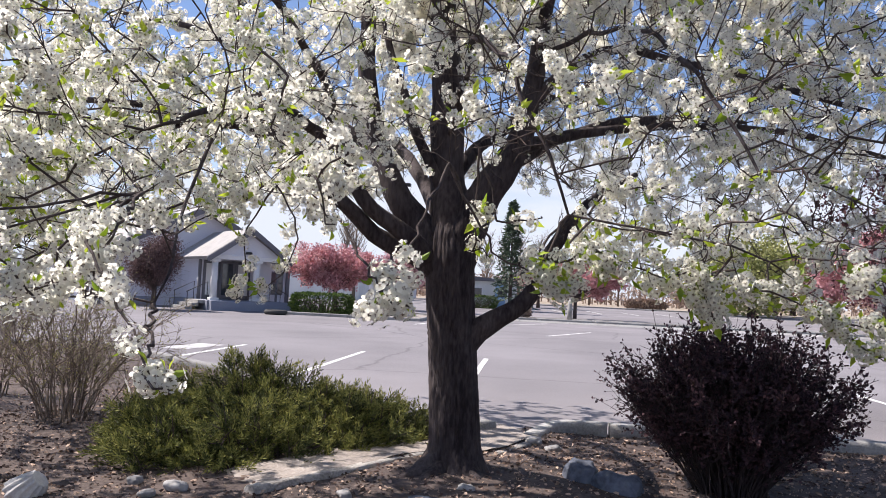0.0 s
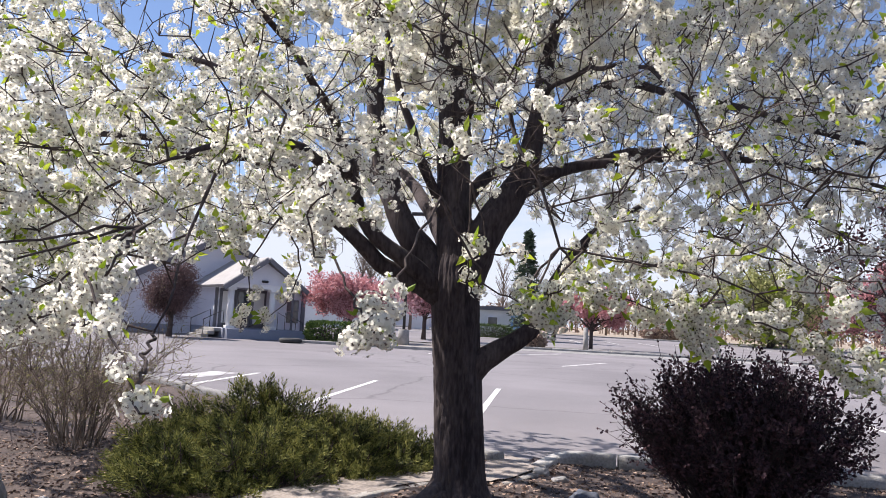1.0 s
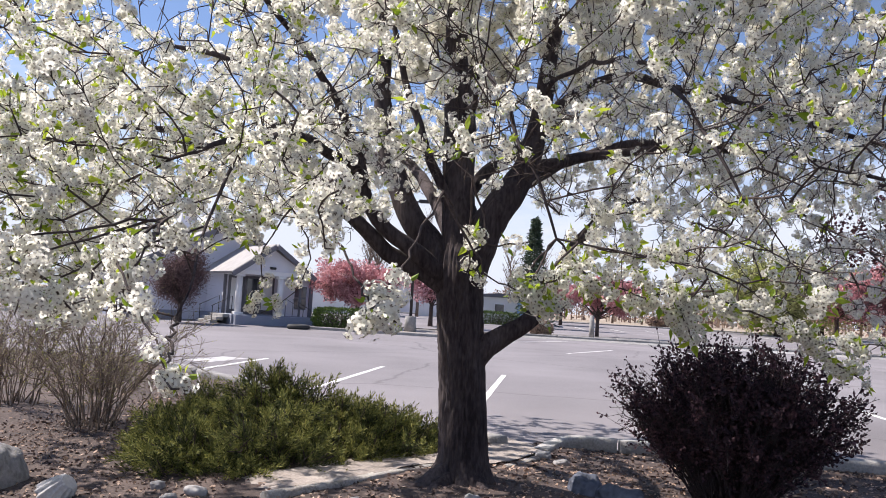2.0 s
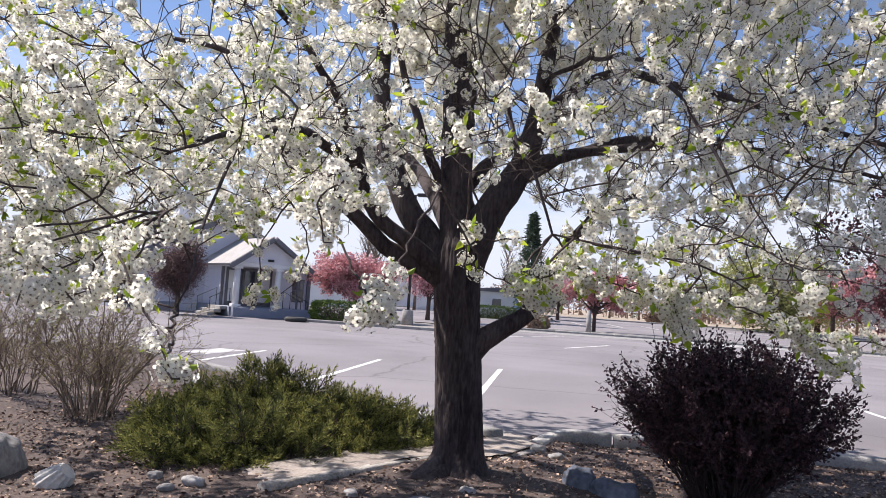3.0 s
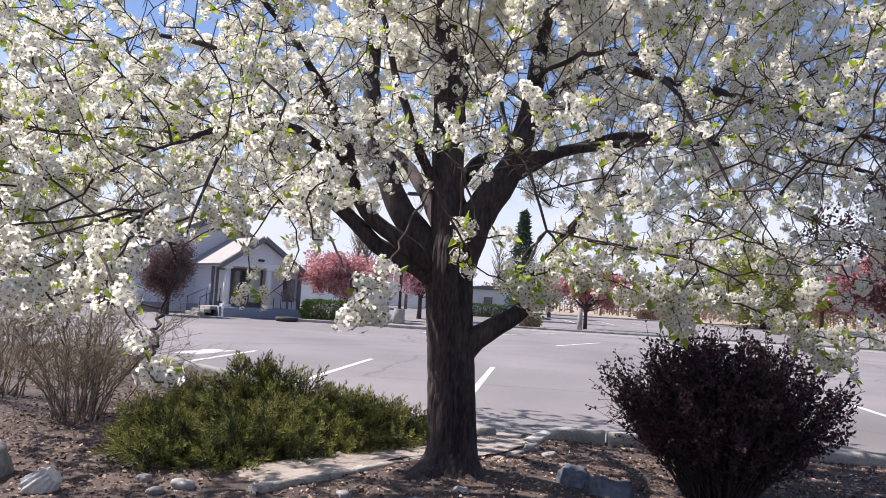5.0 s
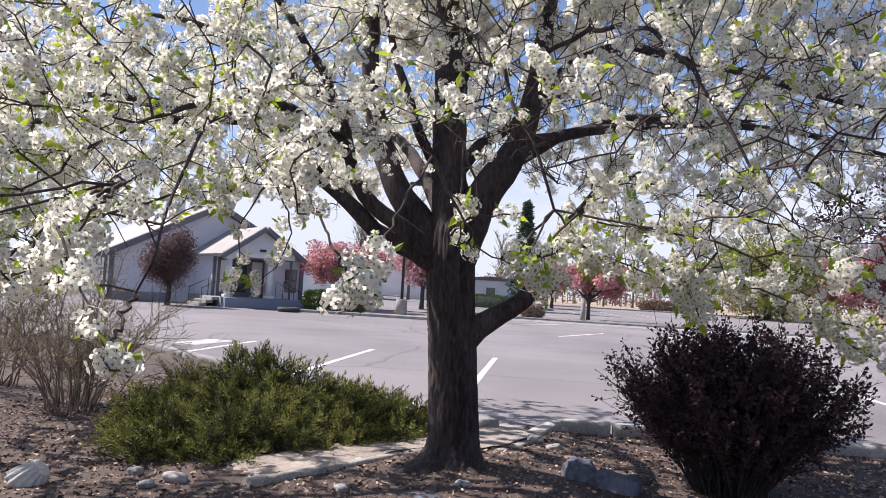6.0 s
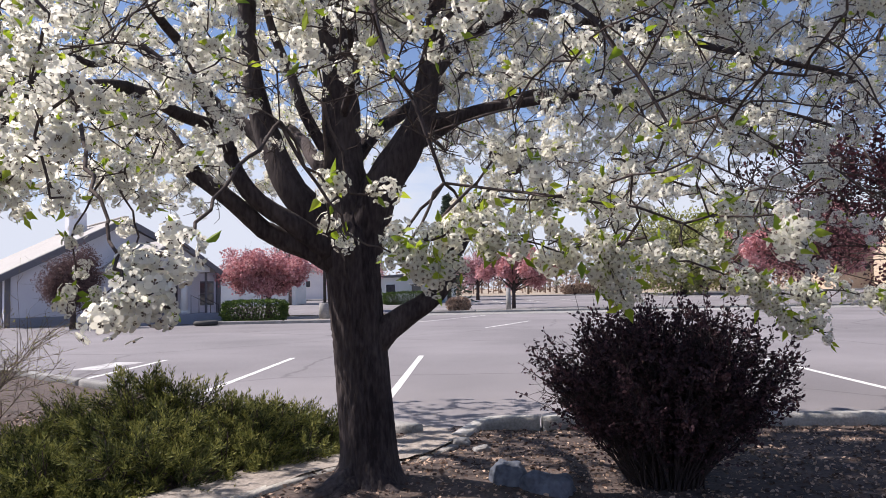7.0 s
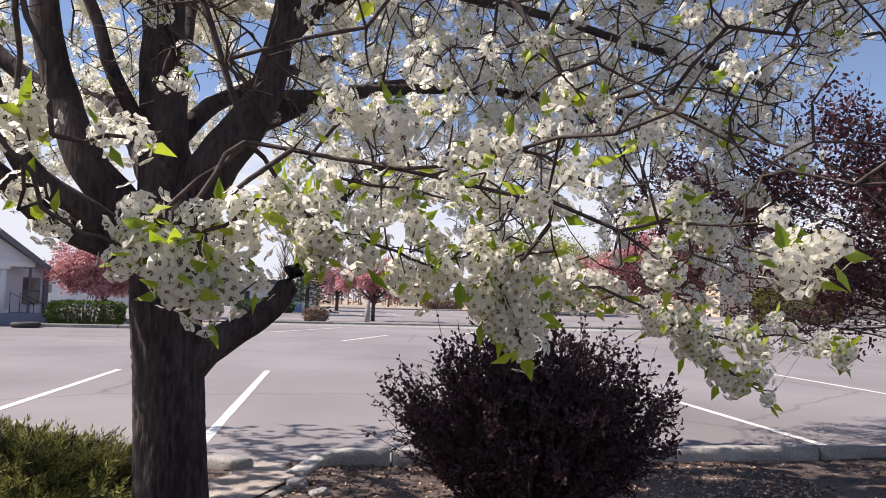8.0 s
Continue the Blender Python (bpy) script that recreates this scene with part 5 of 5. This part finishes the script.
def far_woods():
    r = np.random.default_rng(91)
    A, B, RA, RB, P = [], [], [], [], []
    for i in range(420):
        x, y = r.uniform(-70, 150), r.uniform(108, 135)
        hgt = r.uniform(2.5, 7.0) * (0.75 + 0.35 * noise.noise(Vector((x * 0.05, 0, 3))))
        b = np.array([x, y, 0.55])
        A.append(b); B.append(b + np.array([0, 0, hgt])); RA.append(0.12); RB.append(0.03)
        for _ in range(14):
            z = r.uniform(0.15, 0.8) * hgt; d = r.normal(0, 1, 3); d[2] = abs(d[2]) + 0.4
            A.append(b + np.array([0, 0, z])); B.append(b + np.array([0, 0, z]) + d * hgt * 0.2); RA.append(0.05); RB.append(0.02)
        for _ in range(34):
            P.append(b + np.array([r.normal(0, 0.9), r.normal(0, 0.9), hgt * r.uniform(0.1, 0.95)]))
    a = prisms(np.array(A), np.array(B), np.array(RA), np.array(RB), 3)
    P = np.array(P)
    c = stamp(SMALL, SMALL_T, P, rotations(r, len(P)), r.uniform(0.3, 0.8, len(P)))
    v, f = merge([a, c])
    tagged(part("far_woods", tri_mesh("far_woods", v, f), STRAW), "leafless brownish woods far off on the horizon", "trees", kind="stuff")


far_woods()

def conifer(at, height, width, seed):
    t = thing("conifer_tree", "blue-green spruce with a pointed top", "tree", pose(*at))
    r = np.random.default_rng(seed)
    part("trunk", loft([(0, 0, -0.1), (0, 0, height * 0.5), (0, 0, height * 0.97)], [0.17, 0.1, 0.02], 7), TWIG, t)
    P, D = [], []
    for i in range(150):
        s = (i / 150) ** 0.8
        z = height * (0.1 + 0.9 * s); a = i * 2.4 + r.uniform(-0.3, 0.3); ln = width * (1 - s) * r.uniform(0.75, 1.15) + 0.08
        for k in range(26):
            u = r.uniform(0.1, 1)
            P.append((math.cos(a) * ln * u + r.normal(0, 0.07), math.sin(a) * ln * u + r.normal(0, 0.07), z - 0.28 * ln * u + r.normal(0, 0.06)))
            D.append((math.cos(a) + r.normal(0, 0.5), math.sin(a) + r.normal(0, 0.5), r.normal(-0.1, 0.4)))
    v, f = stamp(LEAF * np.array([0.6, 1, 1]), LEAF_T, np.array(P), frames_along(np.array(D), r), r.uniform(0.2, 0.42, len(P)))
    tagged(part("needles", tri_mesh("needles", v, f), CONIFER, t), kind="stuff")


conifer((0.7, 56, 0.2), 8.6, 1.75, 5)

def leaf_block(name, label, at, size, mat, leaves, leaf_size, seed, rounding=0.25, category="hedge"):
    """A clipped or mounded block of leaves over an inner frame of twigs."""
    t = thing(name, label, category, pose(*at))
    r = np.random.default_rng(seed)
    A, B = [], []
    for i in range(160):
        p = r.uniform(-0.42, 0.42, 3) * np.array(size)
        A.append((p[0] * 0.7, p[1] * 0.7, -0.02)); B.append((p[0], p[1], size[2] * r.uniform(0.6, 0.95)))
    v, f = prisms(np.array(A), np.array(B), np.full(160, 0.012), np.full(160, 0.005), 4)
    tagged(part("stemwork", tri_mesh("stemwork", v, f), TWIG, t), kind="stuff")
    q = r.uniform(-1, 1, (leaves, 3))
    p = 5 if rounding < 0.3 else 2.2
    q /= np.maximum((np.abs(q) ** p).sum(1) ** (1 / p), 1e-3)[:, None]
    q *= r.uniform(0.75, 1.0, leaves)[:, None] ** 0.5
    lump = np.array([1 + 0.12 * noise.noise(Vector(a * 2.5) + Vector((seed, 0, 0))) for a in q])
    P = q * lump[:, None] * np.array(size) / 2 + np.array([0, 0, size[2] / 2])
    P[:, 2] = np.maximum(P[:, 2], 0.02)
    v, f = stamp(LEAF, LEAF_T, P, frames_along(q + r.normal(0, 0.7, q.shape), r), leaf_size * r.uniform(0.6, 1.4, leaves))
    tagged(part("foliage", tri_mesh("foliage", v, f), mat, t), kind="stuff")


leaf_block("hedge", "clipped green hedge in a car park island", (-7.6, 33.0, 0.1), (3.0, 1.2, 0.95), HEDGE, 7000, 0.1, 61)
leaf_block("hedge", "clipped yellow-green hedge beside the lamp post", (43.2, 58.4, 0.2), (8.2, 2.2, 3.0), HEDGE_YELLOW, 11000, 0.22, 62)
leaf_block("grass_clump", "dormant tan ornamental grass in the island", (1.7, 42.4, 0.1), (1.35, 1.0, 0.75), STRAW, 3000, 0.14, 63, 0.5, "grass")
leaf_block("grass_clump", "dormant tan ornamental grass beyond the car park", (14.5, 78, 0.55), (4.5, 1.6, 1.0), STRAW, 3500, 0.25, 64, 0.5, "grass")
leaf_block("hedge", "low dark hedge along the grey building", (-2.6, 58.2, 0.22), (4.4, 1.2, 1.0), HEDGE, 4000, 0.14, 65)

# ---- islands and car park furniture ----
def island(x0, x1, y0, y1, z, label):
    t = thing("island", label, "kerb", kind="structure")
    part("soil", box(x1 - x0 - 0.24, y1 - y0 - 0.24, 0.2, ((x0 + x1) / 2, (y0 + y1) / 2, z + 0.0), 0), PALE_SOIL, t)
    n = max(1, int((x1 - x0) / 3.0))
    for i in range(n):
        a, b = x0 + (x1 - x0) * i / n, x0 + (x1 - x0) * (i + 1) / n
        part("kerb_stone", box(b - a - 0.02, 0.16, 0.25, ((a + b) / 2, y0 + 0.08, z + 0.02), 0.03), CONCRETE, t)
        part("kerb_stone", box(b - a - 0.02, 0.16, 0.25, ((a + b) / 2, y1 - 0.08, z + 0.02), 0.03), CONCRETE, t)
    for x in (x0 + 0.08, x1 - 0.08):
        part("kerb_stone", box(0.16, y1 - y0 - 0.34, 0.25, (x, (y0 + y1) / 2, z + 0.02), 0.03), CONCRETE, t)


island(-9.4, -2.6, 32.0, 37.6, 0.0, "concrete-kerbed planting island with bare soil")
island(-0.6, 26.0, 41.3, 43.3, 0.0, "long concrete-kerbed planting island with bare soil")
gutter = thing("gutter", "pale concrete gutter along the long island's kerb", "gutter", kind="structure")
for i in range(10):                     # cast in lengths, with open joints
    bm = bmesh.new()
    x0, x1 = -0.9 + i * 2.7, -0.9 + (i + 1) * 2.7 - 0.03
    top = [bm.verts.new((x, y, far_z(y) + 0.006 + 0.012 * (y > 40))) for x, y in ((x0, 38.3), (x1, 38.3), (x1, 41.25), (x0, 41.25))]
    low = [bm.verts.new((v.co.x, v.co.y, v.co.z - 0.12)) for v in top]
    bm.faces.new(top)
    for k in range(4):
        bm.faces.new((top[k], low[k], low[(k + 1) % 4], top[(k + 1) % 4]))
    part("gutter_length", bm, CONCRETE, gutter)
island(36.0, 52.0, 56.2, 60.4, 0.2, "concrete-kerbed planting island by the hedge")
island(-30, 44, 74.0, 75.2, 0.47, "pale far kerb and footpath")

def lamp_post(at, height, base_h):
    t = thing("lamp_post", "dark lamp post on a pale concrete footing", "lamp post", pose(*at))
    part("footing", loft([(0, 0, -0.1), (0, 0, base_h * 0.97), (0, 0, base_h)], [0.3, 0.27, 0.24], 20), CONCRETE, t)
    part("pole", loft([(0, 0, base_h - 0.01), (0, 0, height)], [0.075, 0.06], 12), IRON, t)
    part("base_plate", box(0.26, 0.26, 0.03, (0, 0, base_h + 0.012), 0.006), IRON, t)
    part("lamp_head", box(0.7, 0.32, 0.16, (0.45, 0, height + 0.05), 0.03), IRON, t)
    part("arm", box(0.3, 0.06, 0.06, (0.1, 0, height + 0.03), 0.01), IRON, t)


lamp_post((-4.6, 34.4, 0.1), 6.5, 0.75)
lamp_post((38.1, 57.4, 0.2), 10.5, 1.2)

def tree_post():
    t = thing("tree_stake", "short grey trunk of a cut tree in the island", "post", pose(4.65, 42.3, 0.1))
    part("post_body", loft([(0, 0, -0.1), (0.01, 0, 0.5), (0, 0.01, 1.3)], [0.16, 0.14, 0.13], 12, 0.1), CONCRETE, t)


tree_post()

def tyre_stop():
    t = thing("tyre", "black rubber tyre lying flat at the island's end", "tyre", pose(-9.3, 31.4, 0.0))
    bm, rings = bmesh.new(), []
    for i in range(40):
        f = 2 * math.pi * i / 40
        ring = []
        for k in range(10):
            g = 2 * math.pi * k / 10
            ring.append(bm.verts.new(((0.42 + 0.12 * math.cos(g)) * math.cos(f), (0.42 + 0.12 * math.cos(g)) * math.sin(f), 0.11 + 0.11 * math.sin(g))))
        rings.append(ring)
    for i in range(40):
        for k in range(10):
            bm.faces.new((rings[i][k], rings[(i + 1) % 40][k], rings[(i + 1) % 40][(k + 1) % 10], rings[i][(k + 1) % 10])).smooth = True
    bmesh.ops.recalc_face_normals(bm, faces=bm.faces[:])
    part("tread", bm, RUBBER, t)


tyre_stop()

# ---- the house with the gabled porch ----
def prism(points, y0, y1):
    """A flat outline in x and z, drawn out from y0 to y1."""
    bm = bmesh.new()
    a = [bm.verts.new((x, y0, z)) for x, z in points]
    b = [bm.verts.new((x, y1, z)) for x, z in points]
    bm.faces.new(a); bm.faces.new(b[::-1])
    for i in range(len(points)):
        j = (i + 1) % len(points)
        bm.faces.new((a[j], a[i], b[i], b[j]))
    bmesh.ops.recalc_face_normals(bm, faces=bm.faces[:])
    return bm


def roof_slab(x0, z0, x1, z1, y0, y1, thick=0.16):
    d = Vector((x1 - x0, z1 - z0)).normalized(); n = Vector((-d.y, d.x)) * thick
    if n.y < 0:
        n = -n
    return prism([(x0, z0), (x1, z1), (x1 + n.x, z1 + n.y), (x0 + n.x, z0 + n.y)], y0, y1)


def house():
    t = thing("house", "grey-white stucco hall with a gabled columned porch and pale shingle roof", "building", pose(-11.85, 33.5, 0, 0, 0, 45))
    # main hall behind the porch; local x runs along the front, y goes back
    mid, L, eave, apex, back = -0.5, 5.35, 2.5, 5.3, 17.0
    outline = [(mid - L, -0.2), (mid + L, -0.2), (mid + L, eave), (mid, apex - 0.15), (mid - L, eave)]
    part("wall", prism(outline, 5.0, 5.25), STUCCO, t)
    part("wall", prism(outline, back, back + 0.25), STUCCO, t)
    for s in (-1, 1):
        part("wall", box(0.25, back - 5.25, eave + 0.2, (mid + s * (L - 0.125), (back + 5.25) / 2, eave / 2 - 0.1), 0), STUCCO, t)
    ridge = apex + 0.02
    slope = (ridge - eave) / L
    for s in (-1, 1):
        part("roof", roof_slab(mid + s * (L + 0.55), eave - 0.55 * slope, mid, ridge, 4.45, back + 0.6), SHINGLE, t)
        part("fascia", roof_slab(mid + s * (L + 0.56), eave - 0.56 * slope - 0.2, mid, ridge - 0.2, 4.36, 4.44, 0.30), DARK_TRIM, t)
        part("corner_board", box(0.24, 0.08, eave, (mid + s * (L - 0.1), 4.95, eave / 2), 0.01), DARK_TRIM, t)
        part("gutter", box(0.12, back - 4.4, 0.12, (mid + s * (L + 0.58), (back + 4.8) / 2, eave - 0.55 * slope + 0.02), 0.03), DARK_TRIM, t)
    part("ridge_cap", box(0.3, back - 3.9, 0.08, (mid, (back + 5.05) / 2, ridge + 0.19), 0.03), SHINGLE, t)
    part("base_course", box(L - 2.3, 0.06, 0.45, (mid - L + (L - 2.3) / 2, 4.96, 0.225), 0.01), STUCCO_BLUE, t)
    part("base_course", box(0.06, back - 5.2, 0.45, (mid - L - 0.03, (back + 5.2) / 2, 0.225), 0.01), STUCCO_BLUE, t)
    # glazed side entrance and a brown door in the long wall, a window in the gable
    w = part("window", box(0.10, 1.7, 1.95, (mid - L - 0.03, 6.35, 1.22), 0.01), DARK_TRIM, t, "tall window in a dark frame")
    for j in (-0.4, 0.4):
        for k in (0.55, 1.22, 1.88):
            part("pane", box(0.04, 0.66, 0.54, (mid - L - 0.09, 6.35 + j, k), 0.004), GLASS, w)
    part("door", box(0.10, 1.0, 2.0, (mid - L - 0.03, 11.6, 1.0), 0.01), BROWN_DOOR, t, "plain brown side door")
    w = part("window", box(0.9, 0.10, 1.35, (4.0, 4.95, 1.45), 0.01), DARK_TRIM, t)
    for k in (1.77, 1.13):
        part("pane", box(0.74, 0.04, 0.57, (4.0, 4.885, k), 0.004), GLASS, w)
    part("chimney", box(0.9, 0.9, 1.3, (mid - 1.2, 9.0, apex + 0.1), 0.03), STUCCO, t, "square pale chimney")
    # porch
    px, w, pe, pa, over = 0.25, 1.78, 2.73, 3.98, 0.36
    part("porch_floor", box(2 * w + 0.5, 5.1, 0.55, (px, 2.42, 0.2), 0.02), STUCCO_BLUE, t)
    part("gable", prism([(px - w, pe - 0.02), (px + w, pe - 0.02), (px, pa - 0.12)], 0.12, 0.3), STUCCO, t)
    part("beam", box(2 * w, 0.24, 0.22, (px, 0.2, pe - 0.13), 0.01), WHITE_TRIM, t)
    ps = (pa - pe) / w
    for s, x in ((-1, px - w + 0.16), (1, px + 0.55)):
        part("roof", roof_slab(px + s * (w + over), pe - over * ps, px, pa, -0.3, 5.4, 0.14), SHINGLE, t)
        part("fascia", roof_slab(px + s * (w + over + 0.01), pe - (over + 0.01) * ps - 0.14, px, pa - 0.14, -0.38, -0.31, 0.22), DARK_TRIM, t)
        c = part("column", loft([(x, 0.25, 0.47), (x, 0.25, pe - 0.24)], [0.17, 0.15], 20), WHITE_TRIM, t)
        part("capital", box(0.42, 0.42, 0.14, (x, 0.25, pe - 0.3), 0.02), WHITE_TRIM, c)
        part("column_base", box(0.44, 0.44, 0.14, (x, 0.25, 0.54), 0.02), WHITE_TRIM, c)
        part("side_beam", box(0.2, 4.6, 0.2, (px + s * (w - 0.12), 2.65, pe - 0.14), 0.01), WHITE_TRIM, t)
    wall_h, wall_z = pe - 0.5, (pe + 0.45) / 2
    part("porch_wall", box(2 * w - 0.2, 0.12, wall_h, (px, 2.2, wall_z), 0.01), STUCCO, t)
    part("porch_wall", box(0.12, 2.7, wall_h, (px - w + 0.12, 3.6, wall_z), 0.01), STUCCO, t)
    part("porch_wall", box(0.95, 0.12, wall_h, (px + w - 0.55, 1.1, wall_z), 0.01), STUCCO, t)
    part("post", box(0.14, 0.14, wall_h, (px - w + 0.1, 2.18, wall_z), 0.01), DARK_TRIM, t)
    part("post", box(0.1, 0.1, wall_h, (px + w - 0.1, 0.3, wall_z), 0.01), DARK_TRIM, t)
    for x, pane_mat in ((px - 1.12, WHITE_TRIM), (px - 0.28, GLASS), (px + 0.56, WHITE_TRIM)):
        d = part("door", box(0.82, 0.08, 1.98, (x, 2.1, 1.47), 0.01), DARK_TRIM, t, "glazed door in a dark frame")
        part("pane", box(0.56, 0.03, 1.62, (x, 2.05, 1.51), 0.004), pane_mat, d)
        part("door_handle", box(0.03, 0.06, 0.2, (x + 0.32, 2.03, 1.4), 0.005), IRON, d)
    for i in range(3):
        part("step", box(0.34, 2.2, 0.16, (px - w - 0.4 - 0.3 * i, 1.3, 0.39 - 0.155 * i), 0.012), CONCRETE, t)
    for y in (0.35, 2.3):
        h = part("handrail", loft([(px - w - 0.1, y, 0.47), (px - w - 0.1, y, 1.36), (px - w - 0.6, y, 1.1), (px - w - 1.1, y, 0.85)], [0.02] * 4, 8), IRON, t)
        part("baluster", loft([(px - w - 1.05, y, -0.02), (px - w - 1.05, y, 0.87)], [0.018, 0.018], 8), IRON, h)
    for x in (px + 0.85, px + 1.25):
        h = part("handrail", loft([(x, 0.15, 0.47), (x, 0.15, 1.36), (x + 0.6, 0.1, 1.05), (x + 1.0, 0.1, 0.85)], [0.02] * 4, 8), IRON, t)
        part("baluster", loft([(x + 0.98, 0.1, 0.0), (x + 0.98, 0.1, 0.87)], [0.018, 0.018], 8), IRON, h)
    part("wall_lamp", box(0.3, 0.2, 0.12, (px, 0.05, pe + 0.14), 0.03), IRON, t)
    part("plinth", box(4.6, 0.4, 0.5, (0.6, -0.3, 0.22), 0.02), STUCCO_BLUE, t)


house()

# ---- far buildings ----
def hut(name, label, at, size, wall_mat, roof_over=0.25, roof_h=0.35, turn=0, windows=0, door=False, roof_mat=DARK_TRIM):
    t = thing(name, label, "building", pose(*at, 0, 0, turn))
    sx, sy, sz = size
    part("wall", box(sx, sy, sz + 0.1, (0, 0, sz / 2 - 0.05), 0.01), wall_mat, t)
    part("roof", prism([(-sx / 2 - roof_over, sz + 0.004), (sx / 2 + roof_over, sz + 0.004), (sx / 2 + roof_over, sz + 0.1), (0, sz + roof_h), (-sx / 2 - roof_over, sz + 0.1)], -sy / 2 - roof_over, sy / 2 + roof_over), roof_mat, t)
    for i in range(windows):
        x = -sx / 2 + sx * (i + 0.5) / windows
        w = part("window", box(0.9, 0.06, 0.8, (x, -sy / 2 - 0.02, sz * 0.58), 0.01), WHITE_TRIM, t)
        part("pane", box(0.76, 0.03, 0.66, (x, -sy / 2 - 0.06, sz * 0.58), 0.004), GLASS, w)
    if door:
        part("door", box(0.85, 0.06, 1.95, (sx * 0.3, -sy / 2 - 0.02, 0.98), 0.01), BLUE_PAINT, t)
    return t


hut("mobile_home", "long low grey mobile home with blue trim", (-2.2, 62, 0.28), (6.5, 4, 2.2), SIDING, windows=3, door=True)
hut("white_shed", "small white box shed", (-10.3, 70, 0.4), (1.7, 1.7, 1.95), WHITE_TRIM, 0.05, 0.12, roof_mat=WHITE_TRIM)
hut("outbuilding", "low pale building behind the red tree", (-17, 64, 0.3), (8, 4, 2.4), SIDING, windows=4)
hut("bungalow", "low pale house far behind the shed", (-16, 82, 0.55), (9, 6, 3.0), STUCCO, 0.4, 1.1, windows=3, roof_mat=SHINGLE)
hut("storage_hall", "long tan hall at the far edge of the car park", (62, 84, 0.55), (40, 10, 4.2), TAN_WALL, 0.3, 0.6, roof_mat=TAN_WALL, windows=6)
hut("storage_hall", "long tan wall beyond the hedge", (62, 75.6, 0.5), (34, 3, 5.4), TAN_WALL, 0.1, 0.2, roof_mat=TAN_WALL)
